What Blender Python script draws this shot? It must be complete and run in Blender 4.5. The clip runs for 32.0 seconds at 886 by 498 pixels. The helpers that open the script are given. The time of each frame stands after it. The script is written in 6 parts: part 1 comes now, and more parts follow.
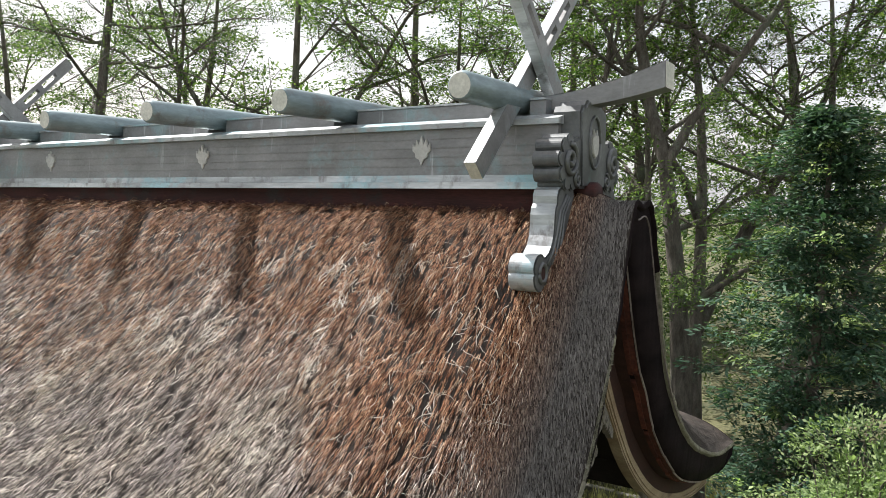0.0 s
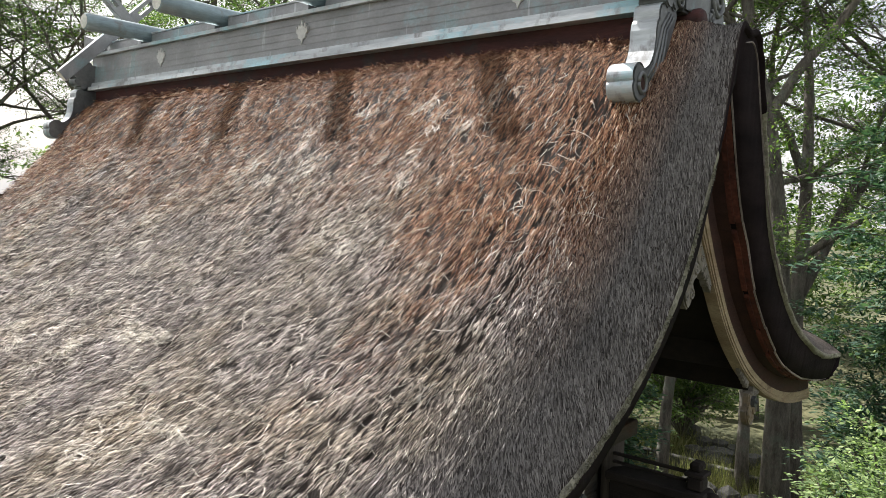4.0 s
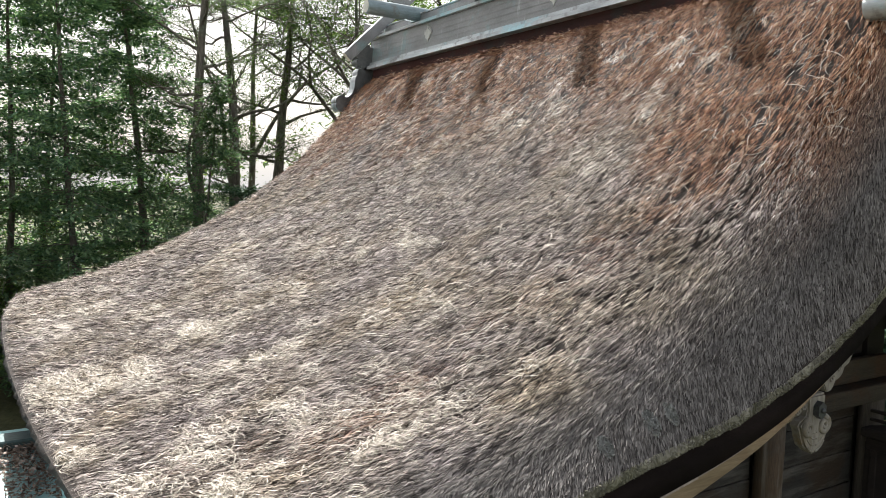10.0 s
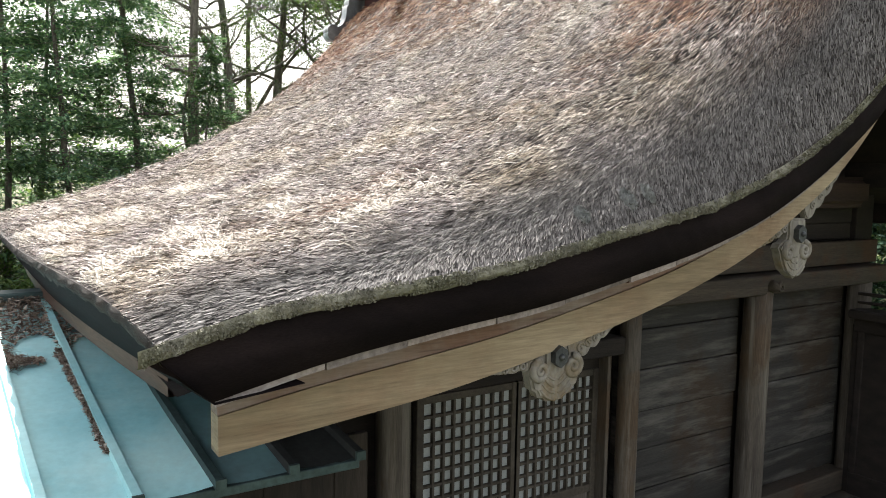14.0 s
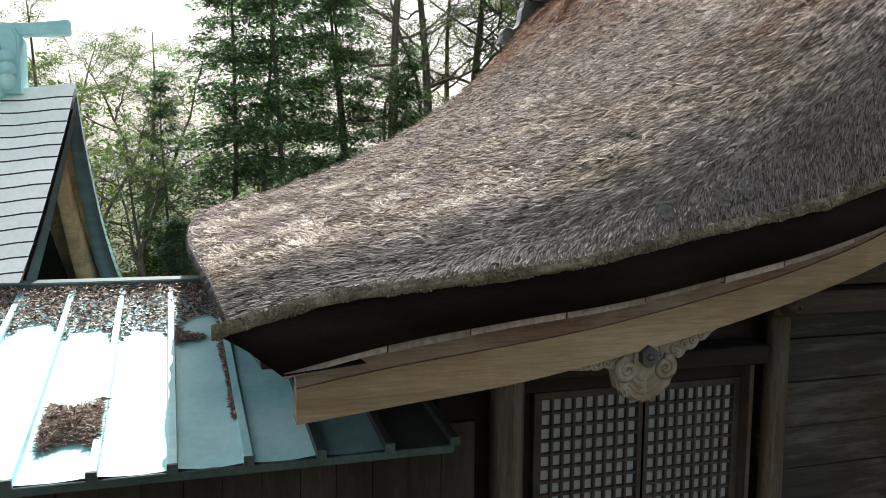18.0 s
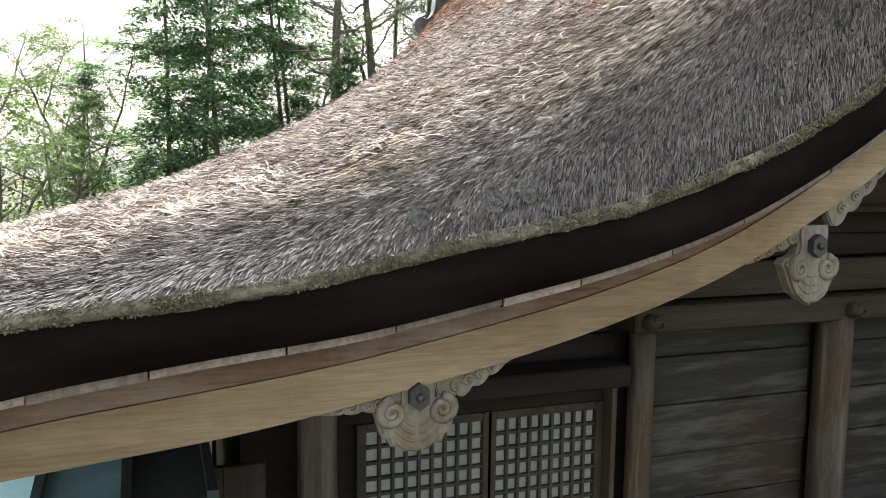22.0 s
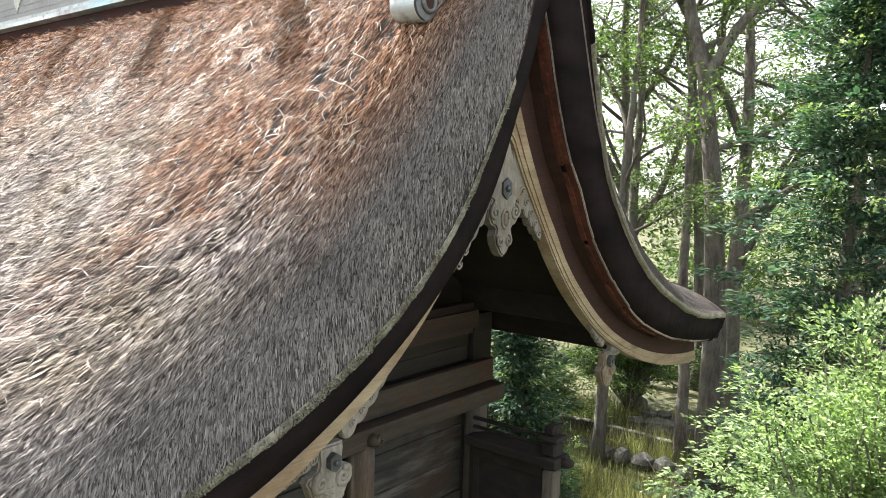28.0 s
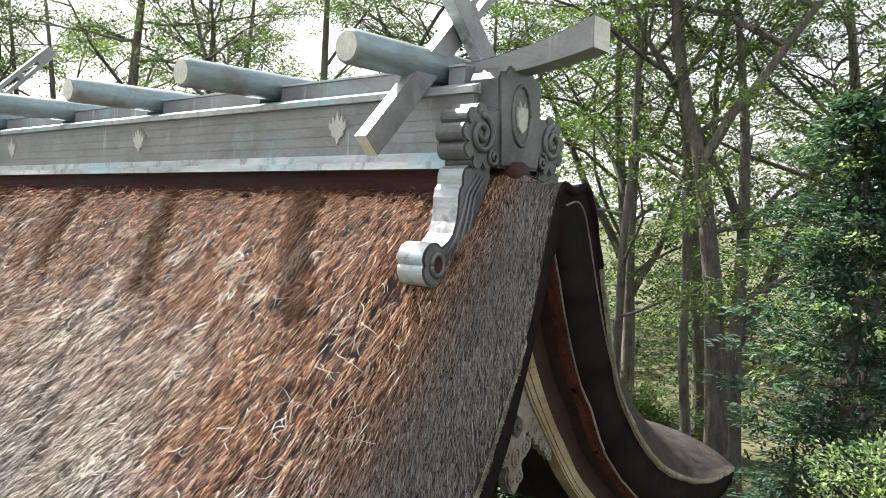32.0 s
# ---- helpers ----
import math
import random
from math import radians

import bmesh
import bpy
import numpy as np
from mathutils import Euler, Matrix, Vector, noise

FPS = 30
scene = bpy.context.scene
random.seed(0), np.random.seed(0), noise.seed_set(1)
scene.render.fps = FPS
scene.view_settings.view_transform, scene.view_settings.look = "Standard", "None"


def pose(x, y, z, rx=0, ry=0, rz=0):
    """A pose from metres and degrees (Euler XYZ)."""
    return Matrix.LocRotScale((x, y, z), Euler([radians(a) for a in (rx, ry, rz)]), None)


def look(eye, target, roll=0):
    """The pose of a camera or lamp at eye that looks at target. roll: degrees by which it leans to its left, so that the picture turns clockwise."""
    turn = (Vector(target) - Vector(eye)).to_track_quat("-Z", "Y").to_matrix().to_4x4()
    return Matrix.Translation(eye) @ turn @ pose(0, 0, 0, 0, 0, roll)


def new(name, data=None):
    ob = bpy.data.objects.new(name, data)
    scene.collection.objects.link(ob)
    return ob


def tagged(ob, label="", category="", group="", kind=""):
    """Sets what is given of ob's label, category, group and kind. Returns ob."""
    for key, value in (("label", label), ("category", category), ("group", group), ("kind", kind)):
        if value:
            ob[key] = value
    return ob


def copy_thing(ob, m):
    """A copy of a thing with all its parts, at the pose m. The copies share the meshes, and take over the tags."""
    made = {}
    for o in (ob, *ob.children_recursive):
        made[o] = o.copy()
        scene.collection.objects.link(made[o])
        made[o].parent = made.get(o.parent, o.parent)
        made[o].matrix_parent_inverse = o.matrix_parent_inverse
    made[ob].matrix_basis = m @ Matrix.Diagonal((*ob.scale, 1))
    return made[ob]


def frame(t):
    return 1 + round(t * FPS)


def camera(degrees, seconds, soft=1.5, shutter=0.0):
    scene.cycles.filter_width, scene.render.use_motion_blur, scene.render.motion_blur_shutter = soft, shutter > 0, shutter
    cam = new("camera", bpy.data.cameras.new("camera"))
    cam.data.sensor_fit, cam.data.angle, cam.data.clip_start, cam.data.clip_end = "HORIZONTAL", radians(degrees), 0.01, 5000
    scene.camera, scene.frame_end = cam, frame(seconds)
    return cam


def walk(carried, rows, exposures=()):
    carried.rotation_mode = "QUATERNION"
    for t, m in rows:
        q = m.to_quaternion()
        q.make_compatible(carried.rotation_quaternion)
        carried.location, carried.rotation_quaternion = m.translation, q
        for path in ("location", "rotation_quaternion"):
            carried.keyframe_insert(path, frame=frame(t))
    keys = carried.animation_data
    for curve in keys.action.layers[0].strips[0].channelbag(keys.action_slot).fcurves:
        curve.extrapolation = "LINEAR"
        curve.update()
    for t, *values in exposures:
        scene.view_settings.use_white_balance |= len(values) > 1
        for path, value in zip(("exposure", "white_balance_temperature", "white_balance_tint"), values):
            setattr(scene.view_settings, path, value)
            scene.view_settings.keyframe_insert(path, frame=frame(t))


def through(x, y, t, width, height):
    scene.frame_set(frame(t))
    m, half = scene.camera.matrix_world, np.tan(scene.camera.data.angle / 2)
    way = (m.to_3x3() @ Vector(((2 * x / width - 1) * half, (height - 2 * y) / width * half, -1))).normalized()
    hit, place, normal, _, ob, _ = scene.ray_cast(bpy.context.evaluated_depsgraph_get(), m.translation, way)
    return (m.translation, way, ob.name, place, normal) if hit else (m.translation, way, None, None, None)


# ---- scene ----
cam = camera(61.4, 32.0, soft=0.8)
PATH = [
    (0, (0.903, 1.012, 8.151), (-0.165, 2.697, 8.011), 0.6),
    (0.5, (0.923, 1.025, 7.858), (-0.145, 2.71, 7.715), 0.7),
    (1, (0.931, 1.065, 7.576), (-0.139, 2.748, 7.431), 0.8),
    (1.5, (0.902, 1.058, 7.475), (-0.167, 2.743, 7.331), 0.9),
    (2, (0.88, 1.031, 7.202), (-0.189, 2.715, 7.061), 0.9),
    (2.5, (0.904, 1.019, 7.006), (-0.167, 2.701, 6.861), 0.9),
    (3.5, (0.911, 0.995, 6.885), (-0.227, 2.633, 6.748), 1.3),
    (4.5, (0.919, 0.975, 6.845), (-0.481, 2.398, 6.715), 2.0),
    (5, (0.944, 0.999, 6.854), (-0.584, 2.282, 6.713), 1.6),
    (5.5, (0.95, 0.986, 6.856), (-0.688, 2.124, 6.708), 1.6),
    (6, (0.938, 0.962, 6.857), (-0.755, 2.016, 6.706), 1.6),
    (6.5, (0.944, 0.96, 6.859), (-0.749, 2.014, 6.707), 1.6),
    (7, (1.008, 0.884, 6.852), (-0.682, 1.942, 6.699), 1.7),
    (7.5, (1.159, 0.765, 6.849), (-0.531, 1.825, 6.696), 1.7),
    (8, (1.153, 0.75, 6.704), (-0.535, 1.812, 6.552), 1.8),
    (8.5, (1.151, 0.814, 6.493), (-0.535, 1.878, 6.335), 1.8),
    (9, (1.122, 0.81, 6.413), (-0.562, 1.877, 6.253), 1.7),
    (9.5, (1.163, 0.756, 6.381), (-0.52, 1.823, 6.219), 1.7),
    (10, (1.334, 0.597, 6.385), (-0.349, 1.664, 6.223), 1.7),
    (10.5, (1.447, 0.533, 6.308), (-0.237, 1.599, 6.144), 1.6),
    (11, (1.438, 0.555, 6.145), (-0.247, 1.62, 5.976), 1.5),
    (11.5, (1.428, 0.572, 5.961), (-0.256, 1.637, 5.785), 1.4),
    (12, (1.432, 0.577, 5.805), (-0.252, 1.64, 5.622), 1.3),
    (12.5, (1.443, 0.585, 5.703), (-0.241, 1.648, 5.513), 1.3),
    (13, (1.478, 0.594, 5.592), (-0.205, 1.657, 5.397), 1.1),
    (13.5, (1.498, 0.612, 5.501), (-0.184, 1.677, 5.304), 1.0),
    (15.5, (1.643, 0.781, 5.465), (-0.034, 1.853, 5.268), 0.9),
    (16, (1.814, 1.013, 5.467), (0.142, 2.092, 5.272), 1.0),
    (16.5, (1.876, 1.089, 5.472), (0.165, 2.105, 5.276), 0.9),
    (17, (1.854, 1.068, 5.468), (0.023, 1.848, 5.27), 0.6),
    (17.5, (1.84, 1.055, 5.465), (-0.027, 1.744, 5.266), 0.6),
    (18, (1.838, 1.054, 5.468), (-0.068, 1.627, 5.267), 0.5),
    (18.5, (1.83, 1.071, 5.466), (-0.079, 1.634, 5.263), 0.5),
    (19, (1.841, 1.154, 5.463), (-0.067, 1.719, 5.261), 0.6),
    (19.5, (1.882, 1.318, 5.468), (-0.025, 1.886, 5.264), 0.6),
    (20, (1.919, 1.583, 5.462), (0.014, 2.159, 5.261), 0.6),
    (20.5, (1.81, 1.857, 5.469), (-0.093, 2.439, 5.269), 0.7),
    (21, (1.575, 2.07, 5.469), (-0.327, 2.653, 5.267), 0.6),
    (21.5, (1.503, 2.123, 5.468), (-0.4, 2.703, 5.264), 0.6),
    (22, (1.493, 2.103, 5.475), (-0.387, 2.752, 5.27), 0.7),
    (22.5, (1.495, 2.099, 5.475), (-0.311, 2.934, 5.272), 0.9),
    (23, (1.501, 2.109, 5.47), (-0.209, 3.128, 5.269), 1.2),
    (23.5, (1.51, 2.129, 5.463), (-0.084, 3.321, 5.27), 1.4),
    (24, (1.549, 2.162, 5.449), (0.084, 3.512, 5.263), 1.5),
    (24.5, (1.534, 2.187, 5.457), (0.223, 3.687, 5.275), 2.0),
    (25.0, (1.54, 2.17, 5.51), (0.326, 3.747, 5.335), 2.2),
    (25.75, (1.552, 2.135, 5.74), (0.338, 3.712, 5.568), 2.3),
    (26.5, (1.565, 2.094, 6.021), (0.353, 3.676, 5.852), 2.4),
    (27, (1.61, 2.09, 6.141), (0.392, 3.667, 5.971), 2.1),
    (27.5, (1.631, 2.103, 6.39), (0.405, 3.673, 6.214), 1.9),
    (28, (1.638, 2.132, 6.627), (0.41, 3.7, 6.443), 1.8),
    (28.5, (1.605, 2.155, 6.789), (0.384, 3.729, 6.611), 1.5),
    (29, (1.625, 2.102, 6.892), (0.402, 3.677, 6.74), 1.0),
    (29.5, (1.581, 2.073, 7.066), (0.36, 3.65, 6.918), 1.0),
    (30, (1.526, 2.095, 7.235), (0.305, 3.672, 7.089), 1.0),
    (30.5, (1.46, 2.177, 7.394), (0.239, 3.755, 7.251), 1.0),
    (31, (1.414, 2.247, 7.572), (0.194, 3.826, 7.435), 1.1),
    (31.5, (1.405, 2.234, 7.79), (0.185, 3.813, 7.654), 1.1),
    (32, (1.407, 2.221, 8.011), (0.189, 3.802, 7.883), 1.1),
]
# the walk, with the brightness of the picture along it
EXPOSURE = [(0, 1.2), (2.5, 1.37), (6, 1.32), (9, 1.27), (11, 1.32), (13, 1.72), (16, 1.92), (17, 1.67), (18.5, 0.92), (19.2, 0.92), (20, 1.52), (21, 2.02), (22, 1.92), (23, 2.54), (24, 2.84), (26.5, 2.59), (28, 2.34), (30, 1.99), (32, 1.74)]
walk(cam, [(t, look(eye, target, roll)) for t, eye, target, roll in PATH], EXPOSURE)

# ---------------------------------------------------------------- light
SUN_TO = Vector((-0.885, 0.12, 1.0)).normalized()
world = bpy.data.worlds.new("world")
scene.world = world
world.use_nodes = True
wn = world.node_tree
sky = wn.nodes.new("ShaderNodeTexSky")
sky.sky_type = 'NISHITA'
sky.sun_disc = False
sky.sun_elevation = math.asin(SUN_TO.z)
sky.sun_rotation = math.atan2(SUN_TO.x, SUN_TO.y)
sky.air_density, sky.dust_density, sky.ozone_density = 1.2, 5.0, 1.0
haze = wn.nodes.new("ShaderNodeMix")
haze.data_type = 'RGBA'
haze.inputs[0].default_value = 0.55
haze.inputs[7].default_value = (8.2, 8.2, 8.3, 1)
wn.links.new(sky.outputs[0], haze.inputs[6])
wn.links.new(haze.outputs[2], wn.nodes["Background"].inputs[0])
wn.nodes["Background"].inputs[1].default_value = 0.072
sun = new("sun", bpy.data.lights.new("sun", "SUN"))
sun.data.energy, sun.data.angle, sun.data.color = 5.0, radians(0.55), (1.0, 0.975, 0.95)
sun.matrix_world = look(SUN_TO * 40, (0, 0, 0))


# ---------------------------------------------------------------- materials
def shader(name, rough=0.8, metal=0.0, spec=0.3):
    m = bpy.data.materials.new(name)
    m.use_nodes = True
    nt = m.node_tree
    b = nt.nodes["Principled BSDF"]
    b.inputs["Roughness"].default_value = rough
    b.inputs["Metallic"].default_value = metal
    b.inputs["Specular IOR Level"].default_value = spec
    return m, nt, b


def coords(nt, stretch=(1, 1, 1), turn=(0, 0, 0)):
    tc, mp = nt.nodes.new("ShaderNodeTexCoord"), nt.nodes.new("ShaderNodeMapping")
    mp.inputs["Scale"].default_value = stretch
    mp.inputs["Rotation"].default_value = turn
    nt.links.new(tc.outputs["Object"], mp.inputs["Vector"])
    return mp.outputs[0]


def noise_tex(nt, vec, scale, detail=4.0, rough=0.6):
    n = nt.nodes.new("ShaderNodeTexNoise")
    n.inputs["Scale"].default_value, n.inputs["Detail"].default_value, n.inputs["Roughness"].default_value = scale, detail, rough
    nt.links.new(vec, n.inputs["Vector"])
    return n.outputs["Fac"]


def ramp(nt, fac, *stops):
    r = nt.nodes.new("ShaderNodeValToRGB")
    els = r.color_ramp.elements
    while len(els) < len(stops):
        els.new(0.5)
    for e, (p, c) in zip(els, stops):
        e.position, e.color = p, (*c, 1) if len(c) == 3 else c
    nt.links.new(fac, r.inputs[0])
    return r.outputs[0]


def grey(v):
    return (v, v, v)


def blend(nt, fac, a, b, mode='MIX'):
    n = nt.nodes.new("ShaderNodeMix")
    n.data_type, n.blend_type = 'RGBA', mode
    for sock, v in ((n.inputs[0], fac), (n.inputs[6], a), (n.inputs[7], b)):
        if isinstance(v, (int, float)):
            sock.default_value = v
        elif isinstance(v, tuple):
            sock.default_value = (*v, 1)
        else:
            nt.links.new(v, sock)
    return n.outputs[2]


def bump(nt, b, height, strength=0.4, dist=0.01):
    n = nt.nodes.new("ShaderNodeBump")
    n.inputs["Strength"].default_value, n.inputs["Distance"].default_value = strength, dist
    nt.links.new(height, n.inputs["Height"])
    nt.links.new(n.outputs[0], b.inputs["Normal"])


def surface(name, dark, light, scale=3.0, fine=40.0, stretch=(1, 1, 1), rough=0.8, metal=0.0, relief=0.4, third=None, third_scale=1.2,
            third_at=(0.52, 0.62), vary=0.0, spec=0.3, dist=0.006, speckle=0.55, streak=None):
    """Two tones by broad noise, fine grain over it, a third tone in patches."""
    m, nt, b = shader(name, rough, metal, spec)
    v = coords(nt, stretch)
    broad = noise_tex(nt, v, scale, 5)
    grain = noise_tex(nt, v, fine, 4)
    col = ramp(nt, broad, (0.32, dark), (0.68, light))
    if third:
        plain = coords(nt)
        col = blend(nt, ramp(nt, noise_tex(nt, plain, third_scale, 6, 0.7), (third_at[0], grey(0)), (third_at[1], grey(1))), col, third)
    col = blend(nt, speckle, col, ramp(nt, grain, (0.3, grey(0.45)), (0.7, grey(1.35))), 'MULTIPLY')
    if streak:
        tone, way, lo, hi = streak
        col = blend(nt, ramp(nt, noise_tex(nt, coords(nt, way), 1.0, 5, 0.65), (lo, grey(0)), (hi, grey(0.8))), col, tone)
    if vary:
        info = nt.nodes.new("ShaderNodeObjectInfo")
        col = blend(nt, vary, col, ramp(nt, info.outputs["Random"], (0, grey(0.55)), (1, grey(1.45))), 'MULTIPLY')
    nt.links.new(col, b.inputs["Base Color"])
    rr = nt.nodes.new("ShaderNodeMapRange")
    rr.inputs["To Min"].default_value, rr.inputs["To Max"].default_value = max(0.05, rough - 0.15), min(1, rough + 0.15)
    nt.links.new(broad, rr.inputs["Value"])
    nt.links.new(rr.outputs[0], b.inputs["Roughness"])
    bump(nt, b, grain, relief, dist)
    return m


def island(nt):
    return nt.nodes.new("ShaderNodeNewGeometry").outputs["Random Per Island"]


def straw_material():
    """Reed ends: silver grey where weathered, rust brown in the upper courses and in patches, each stem its own tone."""
    m, nt, b = shader("straw", 0.75, 0, 0.12)
    one = island(nt)
    weathered = ramp(nt, one, (0.0, (0.016, 0.0135, 0.012)), (0.32, (0.075, 0.063, 0.055)), (0.57, (0.255, 0.217, 0.188)), (0.84, (0.53, 0.46, 0.405)), (1.0, (0.85, 0.77, 0.68)))
    fresh = ramp(nt, one, (0.0, (0.018, 0.009, 0.006)), (0.32, (0.11, 0.046, 0.025)), (0.68, (0.335, 0.160, 0.088)), (0.92, (0.51, 0.33, 0.20)), (1.0, (0.78, 0.63, 0.46)))
    v = coords(nt)
    sep = nt.nodes.new("ShaderNodeSeparateXYZ")
    nt.links.new(v, sep.inputs[0])
    # courses near the ridge keep their brown
    high = nt.nodes.new("ShaderNodeMapRange")
    high.inputs["From Min"].default_value, high.inputs["From Max"].default_value = 3.2, 5.8
    high.inputs["To Min"].default_value, high.inputs["To Max"].default_value = -0.40, 0.40
    nt.links.new(sep.outputs[1], high.inputs["Value"])
    # and a rusty streak runs down beside the verge, dying out towards the clipped edge
    east = nt.nodes.new("ShaderNodeMapRange")
    east.inputs["From Min"].default_value, east.inputs["From Max"].default_value = -3.0, -0.5
    nt.links.new(sep.outputs[0], east.inputs["Value"])
    streak = ramp(nt, east.outputs[0], (0.28, grey(0.0)), (0.46, grey(0.25)), (0.58, grey(0.25)), (0.70, grey(0.02)), (0.85, grey(0.0)))
    add = nt.nodes.new("ShaderNodeMath")
    add.operation = 'ADD'
    nt.links.new(noise_tex(nt, coords(nt, (1.6, 0.8, 0.8)), 0.9, 5, 0.65), add.inputs[0])
    nt.links.new(high.outputs[0], add.inputs[1])
    add2 = nt.nodes.new("ShaderNodeMath")
    add2.operation = 'ADD'
    nt.links.new(add.outputs[0], add2.inputs[0])
    nt.links.new(streak, add2.inputs[1])
    # stems of both kinds lie mixed where the tones meet
    mixed = nt.nodes.new("ShaderNodeMath")
    mixed.operation = 'MULTIPLY_ADD'
    mixed.inputs[1].default_value, mixed.inputs[2].default_value = 37.7, 0.0
    nt.links.new(one, mixed.inputs[0])
    part_of = nt.nodes.new("ShaderNodeMath")
    part_of.operation = 'FRACT'
    nt.links.new(mixed.outputs[0], part_of.inputs[0])
    spread = nt.nodes.new("ShaderNodeMath")
    spread.operation = 'MULTIPLY_ADD'
    spread.inputs[1].default_value = 0.26
    nt.links.new(part_of.outputs[0], spread.inputs[0])
    nt.links.new(add2.outputs[0], spread.inputs[2])
    rust = ramp(nt, spread.outputs[0], (0.56, grey(0)), (0.82, grey(1)))
    # the rolled verge is slate grey, darkened as the side turned from the sun
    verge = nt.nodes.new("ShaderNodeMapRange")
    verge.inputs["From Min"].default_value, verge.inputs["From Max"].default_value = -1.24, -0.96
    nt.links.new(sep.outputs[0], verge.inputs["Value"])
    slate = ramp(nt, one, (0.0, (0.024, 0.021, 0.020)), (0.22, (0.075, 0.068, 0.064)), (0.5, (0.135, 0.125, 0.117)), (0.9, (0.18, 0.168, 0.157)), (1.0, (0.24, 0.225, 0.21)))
    tint = ramp(nt, noise_tex(nt, coords(nt, (1.0, 0.7, 1.0)), 1.7, 4, 0.6), (0.36, (0.985, 0.985, 1.05)), (0.5, (1.0, 1.0, 1.0)), (0.68, (1.06, 1.02, 0.89)))
    weathered = blend(nt, 1.0, weathered, tint, 'MULTIPLY')
    col = blend(nt, rust, weathered, fresh)
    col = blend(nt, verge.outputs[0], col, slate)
    col = blend(nt, 0.5, col, ramp(nt, noise_tex(nt, v, 2.3, 4), (0.3, grey(0.6)), (0.7, grey(1.35))), 'MULTIPLY')
    nt.links.new(col, b.inputs["Base Color"])
    return m


def leaf_material(name, dark, light, tip, through=0.45):
    m = bpy.data.materials.new(name)
    m.use_nodes = True
    nt = m.node_tree
    nt.nodes.clear()
    out, mix = nt.nodes.new("ShaderNodeOutputMaterial"), nt.nodes.new("ShaderNodeMixShader")
    b, tr = nt.nodes.new("ShaderNodeBsdfPrincipled"), nt.nodes.new("ShaderNodeBsdfTranslucent")
    b.inputs["Roughness"].default_value, b.inputs["Specular IOR Level"].default_value = 0.55, 0.2
    info = nt.nodes.new("ShaderNodeObjectInfo")
    col = ramp(nt, island(nt), (0.0, dark), (0.55, light), (1.0, tip))
    col = blend(nt, 0.5, col, ramp(nt, noise_tex(nt, coords(nt), 0.8, 3), (0.35, grey(0.5)), (0.65, grey(1.5))), 'MULTIPLY')
    col = blend(nt, 0.35, col, ramp(nt, info.outputs["Random"], (0, grey(0.7)), (1, grey(1.3))), 'MULTIPLY')
    nt.links.new(col, b.inputs["Base Color"])
    warm = blend(nt, 1.0, col, (1.0, 1.2, 0.62), 'MULTIPLY')
    nt.links.new(warm, tr.inputs["Color"])
    mix.inputs[0].default_value = through
    nt.links.new(b.outputs[0], mix.inputs[1])
    nt.links.new(tr.outputs[0], mix.inputs[2])
    nt.links.new(mix.outputs[0], out.inputs[0])
    return m


M_STRAW = straw_material()
M_PALE = surface("pale_straw", (0.44, 0.39, 0.31), (0.76, 0.70, 0.60), 5, 60, rough=0.6)
# bed kept dark to stand for the shade in gaps between the reeds
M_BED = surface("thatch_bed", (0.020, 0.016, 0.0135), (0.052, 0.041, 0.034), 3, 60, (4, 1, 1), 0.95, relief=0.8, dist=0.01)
M_MOSS = surface("mossy_rim", (0.119, 0.112, 0.0868), (0.336, 0.322, 0.252), 9, 46, rough=0.95, relief=1.0, third=(0.175, 0.171, 0.119), third_scale=2.2, third_at=(0.45, 0.6), dist=0.015)
# cut ends near black: the shade below the thatch edge is in this colour
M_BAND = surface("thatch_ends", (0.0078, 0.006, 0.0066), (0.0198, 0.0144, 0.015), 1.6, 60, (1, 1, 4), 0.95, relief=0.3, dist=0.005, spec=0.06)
M_LICHEN = surface("lichen", (0.165, 0.171, 0.165), (0.286, 0.292, 0.275), 8, 50, rough=0.95, relief=0.6)
M_BARGE = surface("barge_timber", (0.20, 0.15, 0.092), (0.37, 0.30, 0.20), 1.3, 22, (1.5, 0.3, 4), 0.8, relief=0.4, third=(0.22, 0.145, 0.09), third_scale=1.3, third_at=(0.48, 0.68), speckle=0.4, streak=((0.085, 0.06, 0.042), (2.0, 0.8, 13.0), 0.60, 0.70))
M_BARGE2 = surface("barge_timber_brown", (0.115, 0.064, 0.044), (0.215, 0.135, 0.095), 1.6, 22, (1.5, 0.3, 4), 0.8, relief=0.25, third=(0.24, 0.20, 0.165), third_scale=1.1, third_at=(0.42, 0.62), speckle=0.4, streak=((0.06, 0.035, 0.028), (2.0, 0.8, 12.0), 0.56, 0.68))
M_SHINGLE = surface("shingle_edge", (0.2, 0.165, 0.15), (0.34, 0.3, 0.28), 5, 40, rough=0.85, vary=0.7)
M_SHINGLE_RED = surface("shingle_red", (0.035, 0.012, 0.009), (0.11, 0.035, 0.022), 5, 40, rough=0.85, vary=0.7)
M_CARVED = surface("carved_timber", (0.138, 0.125, 0.104), (0.238, 0.221, 0.19), 3, 34, (1, 1, 0.4), 0.8, relief=0.35, third=(0.173, 0.134, 0.0824), third_scale=2.2)
M_POST = surface("post_timber", (0.0446, 0.0368, 0.0298), (0.113, 0.0979, 0.0804), 2.5, 30, (5, 5, 0.35), 0.8, relief=0.35, third=(0.075, 0.052, 0.034), third_scale=1.1, streak=((0.20, 0.185, 0.155), (9.0, 9.0, 0.6), 0.52, 0.72))
M_SHED = surface("shed_timber", (0.014, 0.011, 0.009), (0.040, 0.032, 0.026), 2.2, 30, (4, 4, 0.4), 0.85, relief=0.3, vary=0.5)
